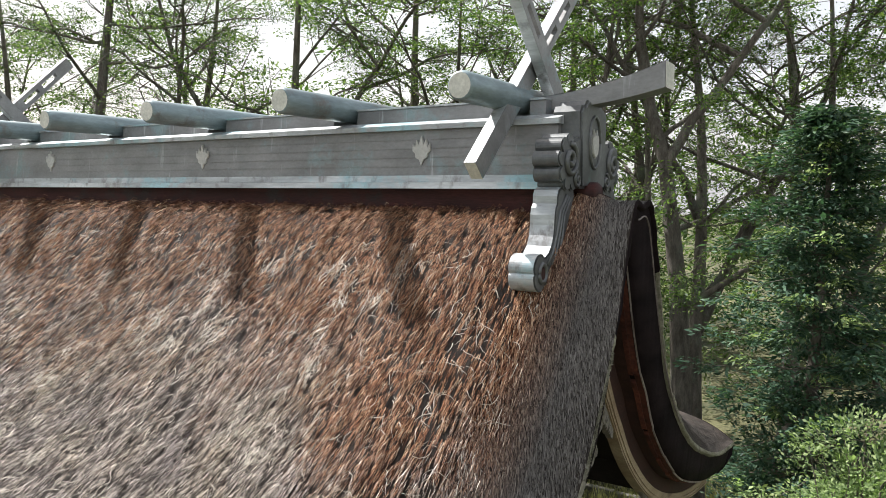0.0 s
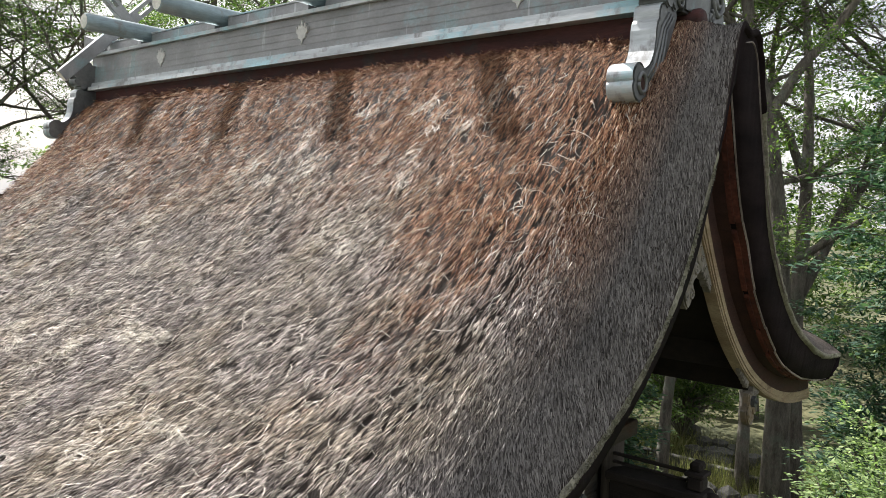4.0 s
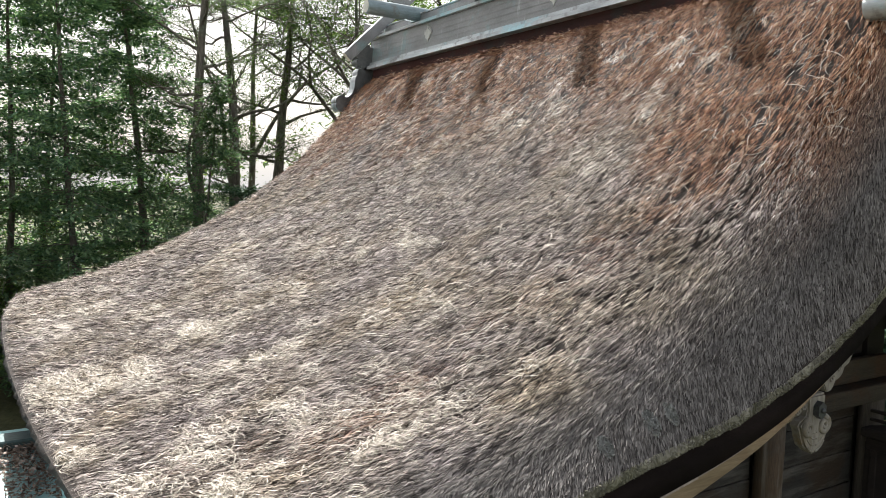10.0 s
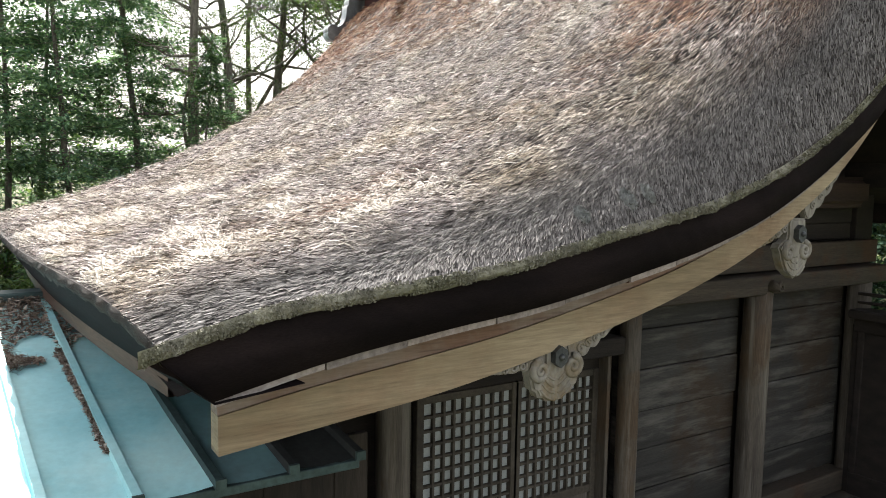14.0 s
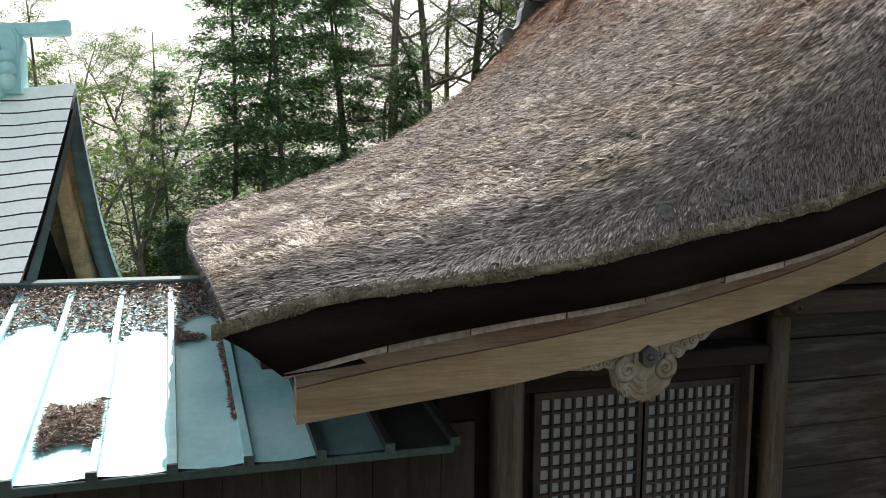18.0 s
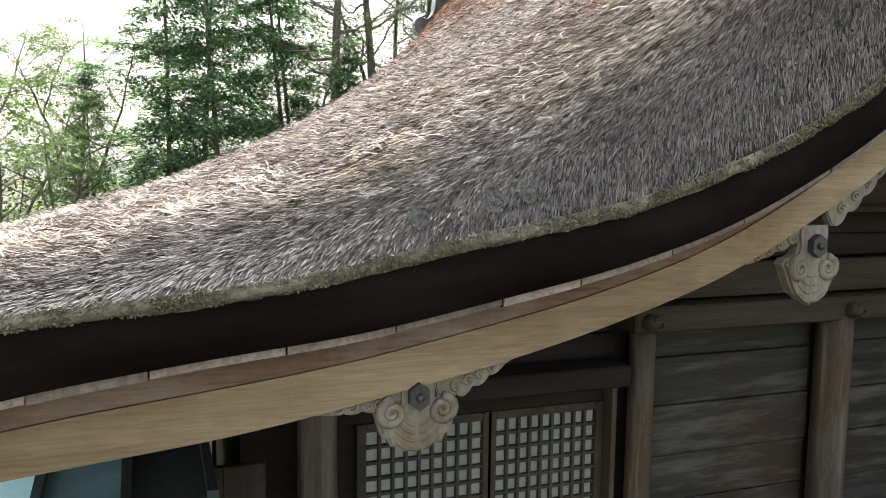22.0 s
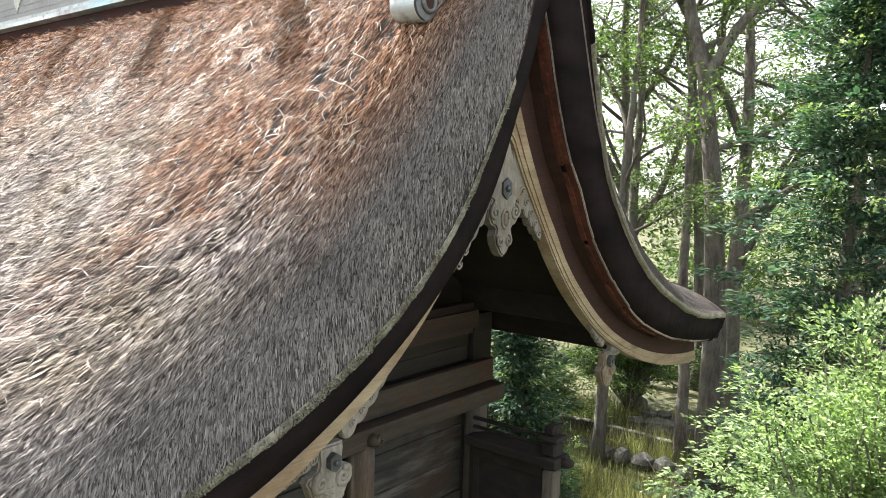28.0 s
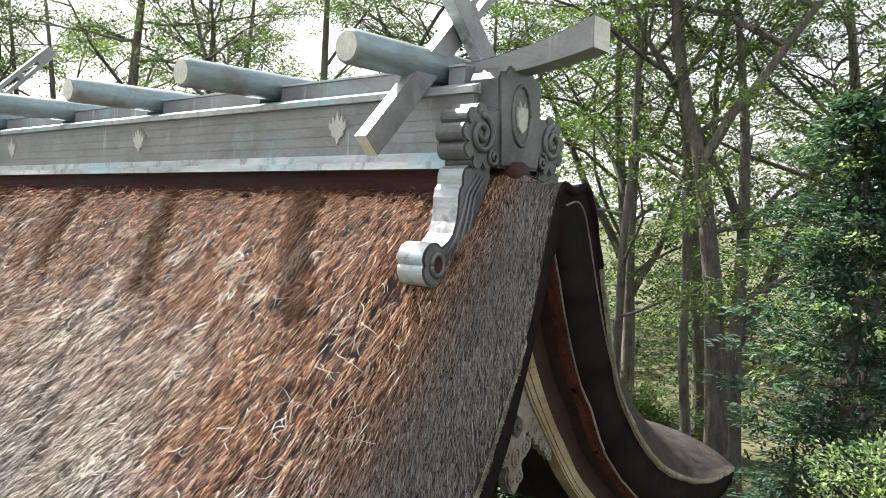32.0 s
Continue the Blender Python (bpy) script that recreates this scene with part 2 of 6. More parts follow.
M_PLANK = surface("plank_timber", (0.0158, 0.0149, 0.0135), (0.0465, 0.0446, 0.041), 2.2, 30, (3, 0.3, 8), 0.8, relief=0.35, third=(0.034, 0.024, 0.016), third_scale=0.7, vary=0.45, streak=((0.115, 0.108, 0.095), (3.0, 1.3, 9.0), 0.50, 0.74))
# timber darkened so that its colour carries the shade under the roof
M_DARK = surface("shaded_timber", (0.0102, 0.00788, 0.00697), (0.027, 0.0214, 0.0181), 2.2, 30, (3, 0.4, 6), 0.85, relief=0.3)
M_BEAM = surface("beam_timber", (0.0242, 0.0193, 0.015), (0.0629, 0.0508, 0.0387), 2.2, 30, (3, 0.3, 6), 0.8, relief=0.35, third=(0.0532, 0.029, 0.0169), third_scale=0.9)
# red timber with the deep shade below the ridge flange put into its colour
M_REDWOOD = surface("red_board", (0.030, 0.012, 0.012), (0.075, 0.028, 0.026), 2.2, 30, (0.5, 3, 6), 0.8, relief=0.3, third=(0.035, 0.03, 0.03), third_scale=1.8)
M_LATTICE = surface("lattice_timber", (0.0316, 0.0263, 0.0201), (0.0685, 0.058, 0.0448), 3, 40, rough=0.8)
M_PAPER = surface("window_paper", (0.274, 0.297, 0.291), (0.333, 0.356, 0.35), 2, 60, rough=0.9, relief=0.1, speckle=0.2)
M_RIDGE = surface("ridge_copper", (0.17, 0.17, 0.17), (0.29, 0.29, 0.29), 1.6, 26, (1, 2, 2), 0.5, 0.35, 0.15, third=(0.22, 0.33, 0.34), third_scale=1.5, third_at=(0.54, 0.70), spec=0.5, dist=0.003, speckle=0.22, streak=((0.50, 0.52, 0.52), (9.0, 2.0, 0.8), 0.60, 0.72))
M_RIDGE_EDGE = surface("ridge_copper_edge", (0.26, 0.275, 0.28), (0.56, 0.59, 0.60), 2.4, 26, (0.5, 3, 3), 0.42, 0.35, 0.12, third=(0.30, 0.46, 0.50), third_scale=1.3, spec=0.5, dist=0.003, speckle=0.2, streak=((0.17, 0.16, 0.155), (5.0, 6.0, 3.0), 0.54, 0.66))
M_LOG = surface("log_copper", (0.13, 0.17, 0.18), (0.30, 0.38, 0.40), 2.2, 24, (2, 0.5, 2), 0.45, 0.35, 0.12, third=(0.14, 0.10, 0.075), third_scale=1.7, third_at=(0.56, 0.7), spec=0.5, dist=0.003, speckle=0.3)
M_LOGEND = surface("log_end_copper", (0.50, 0.50, 0.44), (0.66, 0.65, 0.58), 5, 40, rough=0.5, relief=0.1, speckle=0.3)
M_CREST = surface("crest_copper", (0.40, 0.40, 0.38), (0.52, 0.52, 0.49), 4, 40, rough=0.55, relief=0.15, speckle=0.3)
M_ONI = surface("finial_copper", (0.072, 0.0756, 0.0778), (0.166, 0.173, 0.173), 3, 30, rough=0.45, metal=0.4, relief=0.15, third=(0.122, 0.187, 0.187), third_scale=2.5, third_at=(0.58, 0.75), spec=0.5, dist=0.003, speckle=0.3)
M_COPPER = surface("verdigris_copper", (0.22, 0.51, 0.56), (0.38, 0.68, 0.71), 1.1, 22, (1, 1, 1), 0.45, 0.05, 0.08, third=(0.50, 0.73, 0.71), third_scale=0.8, third_at=(0.45, 0.7), spec=0.5, dist=0.003, speckle=0.15)
# two darker copies of the verdigris copper, with the eave's shade put in
M_COPPER_SHADE = surface("shaded_copper", (0.10, 0.20, 0.21), (0.20, 0.37, 0.38), 1.4, 22, rough=0.5, metal=0.1, relief=0.1, third=(0.12, 0.19, 0.20), third_scale=1.1, third_at=(0.42, 0.66), dist=0.003, speckle=0.15)
M_COPPER_DEEP_SHADE = surface("deep_shade_copper", (0.015, 0.016, 0.0155), (0.038, 0.04, 0.038), 2, 30, rough=0.65, relief=0.1)
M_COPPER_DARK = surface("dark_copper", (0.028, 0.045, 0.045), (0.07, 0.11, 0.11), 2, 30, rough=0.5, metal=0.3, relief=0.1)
M_IRON = surface("iron", (0.055, 0.06, 0.065), (0.12, 0.125, 0.13), 6, 50, rough=0.5, metal=0.6, relief=0.2)
M_BARK = surface("bark", (0.0723, 0.0612, 0.051), (0.212, 0.187, 0.157), 3, 22, (3, 3, 0.7), 0.95, relief=0.9, third=(0.162, 0.17, 0.136), third_scale=1.4, vary=0.4, dist=0.03)
M_GROUND = surface("ground_soil", (0.04, 0.045, 0.02), (0.11, 0.105, 0.05), 0.35, 6, rough=0.95, relief=0.8, third=(0.105, 0.10, 0.05), third_scale=0.25, dist=0.05)
M_GRASS = leaf_material("grass_blade", (0.11, 0.12, 0.05), (0.23, 0.22, 0.11), (0.40, 0.36, 0.20), 0.35)
M_STONE = surface("field_stone", (0.055, 0.052, 0.047), (0.15, 0.143, 0.13), 3, 20, rough=0.95, relief=0.8, vary=0.6, dist=0.02)
M_LEAF = leaf_material("broad_leaf", (0.040, 0.075, 0.026), (0.095, 0.15, 0.046), (0.20, 0.26, 0.08))
M_PINE = leaf_material("pine_needle", (0.0255, 0.051, 0.0213), (0.0595, 0.0978, 0.034), (0.128, 0.162, 0.051), 0.35)
M_CYPRESS = leaf_material("cypress_spray", (0.028, 0.058, 0.042), (0.060, 0.112, 0.074), (0.10, 0.155, 0.095), 0.32)
M_FIR = leaf_material("fir_spray", (0.062, 0.118, 0.085), (0.145, 0.235, 0.15), (0.26, 0.36, 0.21), 0.5)
M_MAPLE = leaf_material("maple_leaf", (0.092, 0.138, 0.058), (0.18, 0.245, 0.108), (0.33, 0.40, 0.20), 0.42)
M_SHOOT = leaf_material("cypress_shoot", (0.09, 0.143, 0.06), (0.188, 0.255, 0.0975), (0.315, 0.375, 0.165), 0.35)
M_GABLE = surface("gable_timber", (0.019, 0.012, 0.0095), (0.048, 0.030, 0.022), 2.2, 30, (3, 0.4, 6), 0.8, relief=0.3)
# verdigris made near white: the sunlight on the slopes is put into the colour
M_SUNLIT_PATINA = surface("sunlit_patina", (0.76, 0.84, 0.83), (0.88, 0.92, 0.91), 1.4, 24, rough=0.5, relief=0.08, third=(0.62, 0.77, 0.77), third_scale=0.9, third_at=(0.6, 0.78), vary=0.12, spec=0.5, dist=0.003, speckle=0.12)
# dark grey that carries the shade on the copper verge and course lips
M_SHADE_GREY = surface("shade_grey", (0.020, 0.024, 0.025), (0.055, 0.062, 0.064), 3, 40, (1, 1, 6), rough=0.6, relief=0.4)
M_WARM = surface("warm_timber", (0.16, 0.075, 0.035), (0.36, 0.20, 0.10), 2, 30, (3, 0.6, 2), 0.8, relief=0.3, third=(0.10, 0.085, 0.075), third_scale=1.6)
M_EAVE = surface("eave_timber", (0.056, 0.028, 0.0192), (0.12, 0.068, 0.048), 2, 30, (0.5, 3, 6), 0.85, relief=0.3)
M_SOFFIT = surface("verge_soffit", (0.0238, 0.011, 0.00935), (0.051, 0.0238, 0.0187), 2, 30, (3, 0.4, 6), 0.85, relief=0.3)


# ---------------------------------------------------------------- mesh helpers
rng = np.random.default_rng(7)


def mesh_of(name, verts, faces, material, smooth=False):
    me = bpy.data.meshes.new(name)
    me.from_pydata([tuple(v) for v in verts], [], [tuple(f) for f in faces])
    me.materials.append(material)
    if smooth:
        me.polygons.foreach_set("use_smooth", [True] * len(me.polygons))
    me.update()
    return me


def under(ob, parent, label=""):
    if parent is not None:
        ob.parent = parent
    if label:
        ob["label"] = label
    return ob


def piece(name, verts, faces, material, parent, label="", smooth=False):
    return under(new(name, mesh_of(name, verts, faces, material, smooth)), parent, label)


def part(name, bm, material, parent, label="", smooth=False):
    me = bpy.data.meshes.new(name)
    bm.normal_update()
    bm.to_mesh(me)
    bm.free()
    me.materials.append(material)
    if smooth:
        me.polygons.foreach_set("use_smooth", [True] * len(me.polygons))
    return under(new(name, me), parent, label)


def big_mesh(name, verts, quads, tris, material, smooth=False):
    """A mesh from arrays, for many small pieces."""
    me = bpy.data.meshes.new(name)
    nq, ntri = len(quads), len(tris)
    me.vertices.add(len(verts))
    me.vertices.foreach_set("co", np.asarray(verts, np.float32).ravel())
    me.loops.add(4 * nq + 3 * ntri)
    me.loops.foreach_set("vertex_index", np.concatenate([np.asarray(quads, np.int32).ravel(), np.asarray(tris, np.int32).ravel()]).astype(np.int32))
    me.polygons.add(nq + ntri)
    me.polygons.foreach_set("loop_start", np.concatenate([np.arange(nq) * 4, 4 * nq + np.arange(ntri) * 3]).astype(np.int32))
    if smooth:
        me.polygons.foreach_set("use_smooth", np.ones(nq + ntri, bool))
    me.materials.append(material)
    me.update(calc_edges=True)
    return me


def box(name, lo, hi, material, parent, label="", bevel=0.006, m=None):
    bm = bmesh.new()
    c, s = [(a + b) / 2 for a, b in zip(lo, hi)], [abs(b - a) for a, b in zip(lo, hi)]
    bmesh.ops.create_cube(bm, size=1, matrix=Matrix.Translation(c) @ Matrix.Diagonal((*s, 1)))
    if bevel:
        bmesh.ops.bevel(bm, geom=bm.edges[:], offset=min(bevel, min(s) * 0.3), segments=1, affect='EDGES')
    if m is not None:
        bm.transform(m)
    return part(name, bm, material, parent, label)


def plate(name, outline, x0, x1, material, parent, label="", bevel=0.01):
    """An outline in y and z, drawn out along x from x0 (back) to x1 (face), with a bevelled rim."""
    bm = bmesh.new()
    vs = [bm.verts.new((x0, y, z)) for y, z in outline]
    f = bm.faces.new(vs)
    ext = bmesh.ops.extrude_face_region(bm, geom=[f])
    moved = [g for g in ext["geom"] if isinstance(g, bmesh.types.BMVert)]
    bmesh.ops.translate(bm, verts=moved, vec=(x1 - x0, 0, 0))
    bmesh.ops.recalc_face_normals(bm, faces=bm.faces[:])
    if bevel:
        rim = [e for e in bm.edges if all(abs(v.co.x - x1) < 1e-6 for v in e.verts)]
        bmesh.ops.bevel(bm, geom=rim, offset=bevel, segments=2, affect='EDGES', clamp_overlap=True)
    return part(name, bm, material, parent, label)


def tube_arrays(pts, radii, sides=8, cap=True):
    pts = np.asarray(pts, float)
    radii = np.ones(len(pts)) * radii
    d = np.gradient(pts, axis=0)
    d /= np.linalg.norm(d, axis=1, keepdims=True) + 1e-9
    ref = np.array([0.31, 0.77, 0.56])
    a = np.cross(d, ref)
    a /= np.linalg.norm(a, axis=1, keepdims=True) + 1e-9
    b = np.cross(d, a)
    ang = np.linspace(0, 2 * np.pi, sides, endpoint=False)
    ring = pts[:, None] + radii[:, None, None] * (np.cos(ang)[None, :, None] * a[:, None] + np.sin(ang)[None, :, None] * b[:, None])
    n = len(pts)
    i, j = np.meshgrid(np.arange(n - 1), np.arange(sides), indexing="ij")
    q = np.stack([i * sides + j, i * sides + (j + 1) % sides, (i + 1) * sides + (j + 1) % sides, (i + 1) * sides + j], -1).reshape(-1, 4)
    return ring.reshape(-1, 3), q


def tube(name, pts, radii, material, parent, label="", sides=8):
    v, q = tube_arrays(pts, radii, sides)
    n = len(pts)
    faces = [tuple(f) for f in q] + [tuple(range(sides))[::-1], tuple((n - 1) * sides + k for k in range(sides))]
    return piece(name, v, faces, material, parent, label, smooth=True)


def spline(knots):
    """A smooth curve through a few knots, as a function of the first number."""
    k = np.array(knots, float)
    x, y = k[:, 0], k[:, 1]
    h, s = np.diff(x), np.diff(y) / np.diff(x)
    m = np.r_[s[0], (s[:-1] * h[1:] + s[1:] * h[:-1]) / (h[:-1] + h[1:]), s[-1]]

    def at(v):
        v = np.asarray(v, float)
        i = np.clip(np.searchsorted(x, v) - 1, 0, len(h) - 1)
        t = (v - x[i]) / h[i]
        low, high = t < 0, t > 1
        tc = np.clip(t, 0, 1)
        out = (2 * tc**3 - 3 * tc**2 + 1) * y[i] + (tc**3 - 2 * tc**2 + tc) * h[i] * m[i] + (-2 * tc**3 + 3 * tc**2) * y[i + 1] + (tc**3 - tc**2) * h[i] * m[i + 1]
        return out + np.where(low, t * h[i] * m[0], 0) + np.where(high, (t - 1) * h[i] * m[-1], 0)

    return at


def patches(x, y, size, seed):
    """Smooth random values between -1 and 1 over a plane."""
    g = np.random.default_rng(seed).uniform(-1, 1, (97, 97))
    u, v = np.asarray(x) / size + 40.3, np.asarray(y) / size + 31.7
    i, j = np.floor(u).astype(int), np.floor(v).astype(int)
    a, b = u - i, v - j
    a, b = a * a * (3 - 2 * a), b * b * (3 - 2 * b)
    i, j, i1, j1 = i % 97, j % 97, (i + 1) % 97, (j + 1) % 97
    return (g[i, j] * (1 - a) + g[i1, j] * a) * (1 - b) + (g[i, j1] * (1 - a) + g[i1, j1] * a) * b


def thing(name, label, category, at=(0, 0, 0), group=""):
    ob = new(name)
    ob.location = at
    return tagged(ob, label, category, group)


# ---------------------------------------------------------------- the shrine hall: roof form
VERGE, MID_X, RIDGE_Y = -0.78, -5.4, 6.32
FAR_VERGE = 2 * MID_X - VERGE
BACK_EAVE = 10.06
crown = spline([(0.5, 4.915), (1.06, 5.06), (1.64, 5.225), (2.26, 5.45), (2.69, 5.635), (3.36, 5.99), (3.98, 6.37), (4.6, 6.84), (5.19, 7.36), (5.8, 7.955),
                (6.02, 8.055), (6.32, 8.09), (6.62, 8.055), (6.85, 7.955), (7.45, 7.36), (8.04, 6.84), (8.66, 6.37), (9.28, 6.0), (10.1, 5.66)])
verge_line = spline([(0.5, 4.82), (1.10, 4.965), (1.38, 5.04), (1.83, 5.09), (2.32, 5.138), (2.95, 5.26), (3.77, 5.434), (4.34, 5.66), (4.68, 5.845), (5.07, 6.14),
                     (5.4, 6.5), (5.68, 6.944), (5.93, 7.40), (6.11, 7.93), (6.18, 8.08), (6.40, 8.105), (6.62, 8.085), (6.68, 7.97), (6.85, 7.48), (7.11, 6.80),
                     (7.4, 6.43), (7.85, 6.04), (8.6, 5.65), (9.3, 5.43), (10.06, 5.33)])
roll_width = spline([(0.5, 0.44), (3.9, 0.43), (5.4, 0.27), (6.3, 0.22), (7.3, 0.27), (8.6, 0.43), (10.1, 0.44)])


def eave_y(x):
    return 0.80 + 0.27 * np.abs((np.asarray(x, float) - MID_X) / 4.62) ** 2.0


def roof_z(x, y):
    d = np.maximum(0, np.minimum(VERGE - x, x - FAR_VERGE))
    top = crown(y)
    # the far end has settled a little
    x, y = np.asarray(x, float), np.asarray(y, float)
    hump = 0.13 * np.exp(-((x + 1.22) / 0.22) ** 2 - ((y - 6.32) / 0.30) ** 2)
    sag = (0.13 + 0.08 * np.clip((3 - y) / 2, 0, 1)) * np.clip((-6.3 - x) / 2.8, 0, 1) ** 1.4 * np.clip((5.95 - y) / 0.5, 0, 1)
    return top - (top - verge_line(y)) * np.exp(-d / roll_width(y)) - sag + hump


# underside of the thatch at the verge
band_z = spline([(0.6, 4.60), (1.25, 4.743), (1.65, 4.826), (2.1, 4.888), (2.67, 4.955), (3.15, 5.045), (3.66, 5.155), (4.12, 5.302), (4.44, 5.45), (4.80, 5.655), (5.209, 5.95), (5.525, 6.25), (5.8, 6.62), (6.0, 7.05),
                 (6.15, 7.40), (6.26, 7.67), (6.32, 7.735), (6.38, 7.60), (6.46, 7.38), (6.615, 7.03), (6.76, 6.775), (6.91, 6.60), (7.05, 6.37), (7.39, 6.01), (7.88, 5.63), (8.75, 5.27), (9.4, 5.135), (10.1, 5.055)])


hall = thing("shrine_hall", "timber shrine hall under a thick weathered thatched roof", "shrine")

# thatch bed: one closed sheet over both slopes
dx = 0.5 * (VERGE - FAR_VERGE)
u = np.linspace(-1, 1, 240)
gx = MID_X + dx * np.sign(u) * (1 - (1 - np.abs(u)) ** 1.5)
gv = np.linspace(0, 1, 250)
X, Y = np.meshgrid(gx, gv, indexing="ij")
Y = eave_y(X) + Y * (BACK_EAVE - eave_y(X))
Z = roof_z(X, Y)
lump = -0.020 - 0.012 * np.clip((X + 1.6) / 0.5, 0, 1) + 0.006 * patches(X * 3, Y, 0.16, 2) + 0.004 * patches(X * 6, Y, 0.12, 3)
edge = np.clip(np.minimum(np.minimum(VERGE - X, X - FAR_VERGE), np.minimum(Y - eave_y(X), BACK_EAVE - Y)) / 0.06, 0, 1)
Z = Z + lump * edge
ni, nj = X.shape
ii, jj = np.meshgrid(np.arange(ni - 1), np.arange(nj - 1), indexing="ij")
quads = np.stack([ii * nj + jj, (ii + 1) * nj + jj, (ii + 1) * nj + jj + 1, ii * nj + jj + 1], -1).reshape(-1, 4)
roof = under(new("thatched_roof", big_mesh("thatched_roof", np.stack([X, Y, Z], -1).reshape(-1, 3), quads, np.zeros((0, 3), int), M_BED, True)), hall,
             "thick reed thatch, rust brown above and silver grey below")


def strip(name, rails, material, label="", parent=None):
    """A skin between rails of points, each as long as the other."""
    r = np.array(rails)
    k, n = r.shape[:2]
    a, b = np.meshgrid(np.arange(k - 1), np.arange(n - 1), indexing="ij")
    q = np.stack([a * n + b, (a + 1) * n + b, (a + 1) * n + b + 1, a * n + b + 1], -1).reshape(-1, 4)
    return under(new(name, big_mesh(name, r.reshape(-1, 3), q, np.zeros((0, 3), int), material, True)), parent or roof, label)


ey = np.linspace(1.02, BACK_EAVE, 420)
for side in (1, -1):
    ex = lambda v: MID_X + side * (v - MID_X)  # noqa: E731
    zt = roof_z(np.full_like(ey, ex(VERGE)), ey)
    rag = 0.014 * patches(ey, ey * 0 + side, 0.11, 11) + 0.014 * patches(ey, ey * 0 + side, 0.035, 12)
    one = np.ones_like(ey)
    yl = 1.25 + (ey - 1.02) * (BACK_EAVE - 1.25) / (BACK_EAVE - 1.02)
    low = band_z(yl)
    rim = [np.stack([ex(VERGE * one), ey, zt + 0.004], -1), np.stack([ex(VERGE + 0.012 + rag * 0.6), ey, zt - 0.02], -1),
                        np.stack([ex(VERGE + 0.006 + rag * 0.5), ey, zt - 0.042 + rag * 0.3], -1), np.stack([ex(VERGE - 0.03 * one), ey, zt - 0.054 + rag * 0.35], -1)]
    cut = int(np.searchsorted(ey, 5.85)), int(np.searchsorted(ey, 6.8))
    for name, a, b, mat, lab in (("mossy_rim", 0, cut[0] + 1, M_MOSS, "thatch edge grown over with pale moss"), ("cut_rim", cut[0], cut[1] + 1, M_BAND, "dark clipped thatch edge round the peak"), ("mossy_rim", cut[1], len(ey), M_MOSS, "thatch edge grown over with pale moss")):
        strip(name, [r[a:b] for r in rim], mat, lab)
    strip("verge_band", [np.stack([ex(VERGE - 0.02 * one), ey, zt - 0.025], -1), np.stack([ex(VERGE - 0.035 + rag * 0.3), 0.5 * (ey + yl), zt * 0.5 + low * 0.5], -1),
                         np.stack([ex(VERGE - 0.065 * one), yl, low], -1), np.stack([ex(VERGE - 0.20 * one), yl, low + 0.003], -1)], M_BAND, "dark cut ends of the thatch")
px = np.linspace(FAR_VERGE, VERGE, 420)
pi = MID_X + (px - MID_X) * (1 - 0.065 / 4.62)
for yy, inward in ((eave_y(px), 1), (np.full_like(px, BACK_EAVE), -1)):
    zt = roof_z(px, yy)
    rag = 0.014 * patches(px, px * 0 + inward, 0.09, 21) + 0.008 * patches(px, px * 0, 0.03, 22)
    base = band_z(yy) if inward < 0 else np.interp(yy, [0.6, 1.1], [4.64, 4.74])
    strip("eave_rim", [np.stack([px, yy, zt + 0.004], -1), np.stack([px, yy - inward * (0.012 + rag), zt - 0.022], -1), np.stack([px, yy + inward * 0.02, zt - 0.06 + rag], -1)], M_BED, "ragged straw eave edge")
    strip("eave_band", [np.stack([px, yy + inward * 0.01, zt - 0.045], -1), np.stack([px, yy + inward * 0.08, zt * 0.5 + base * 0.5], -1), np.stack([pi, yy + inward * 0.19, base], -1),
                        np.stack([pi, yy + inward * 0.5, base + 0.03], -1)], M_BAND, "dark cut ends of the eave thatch")

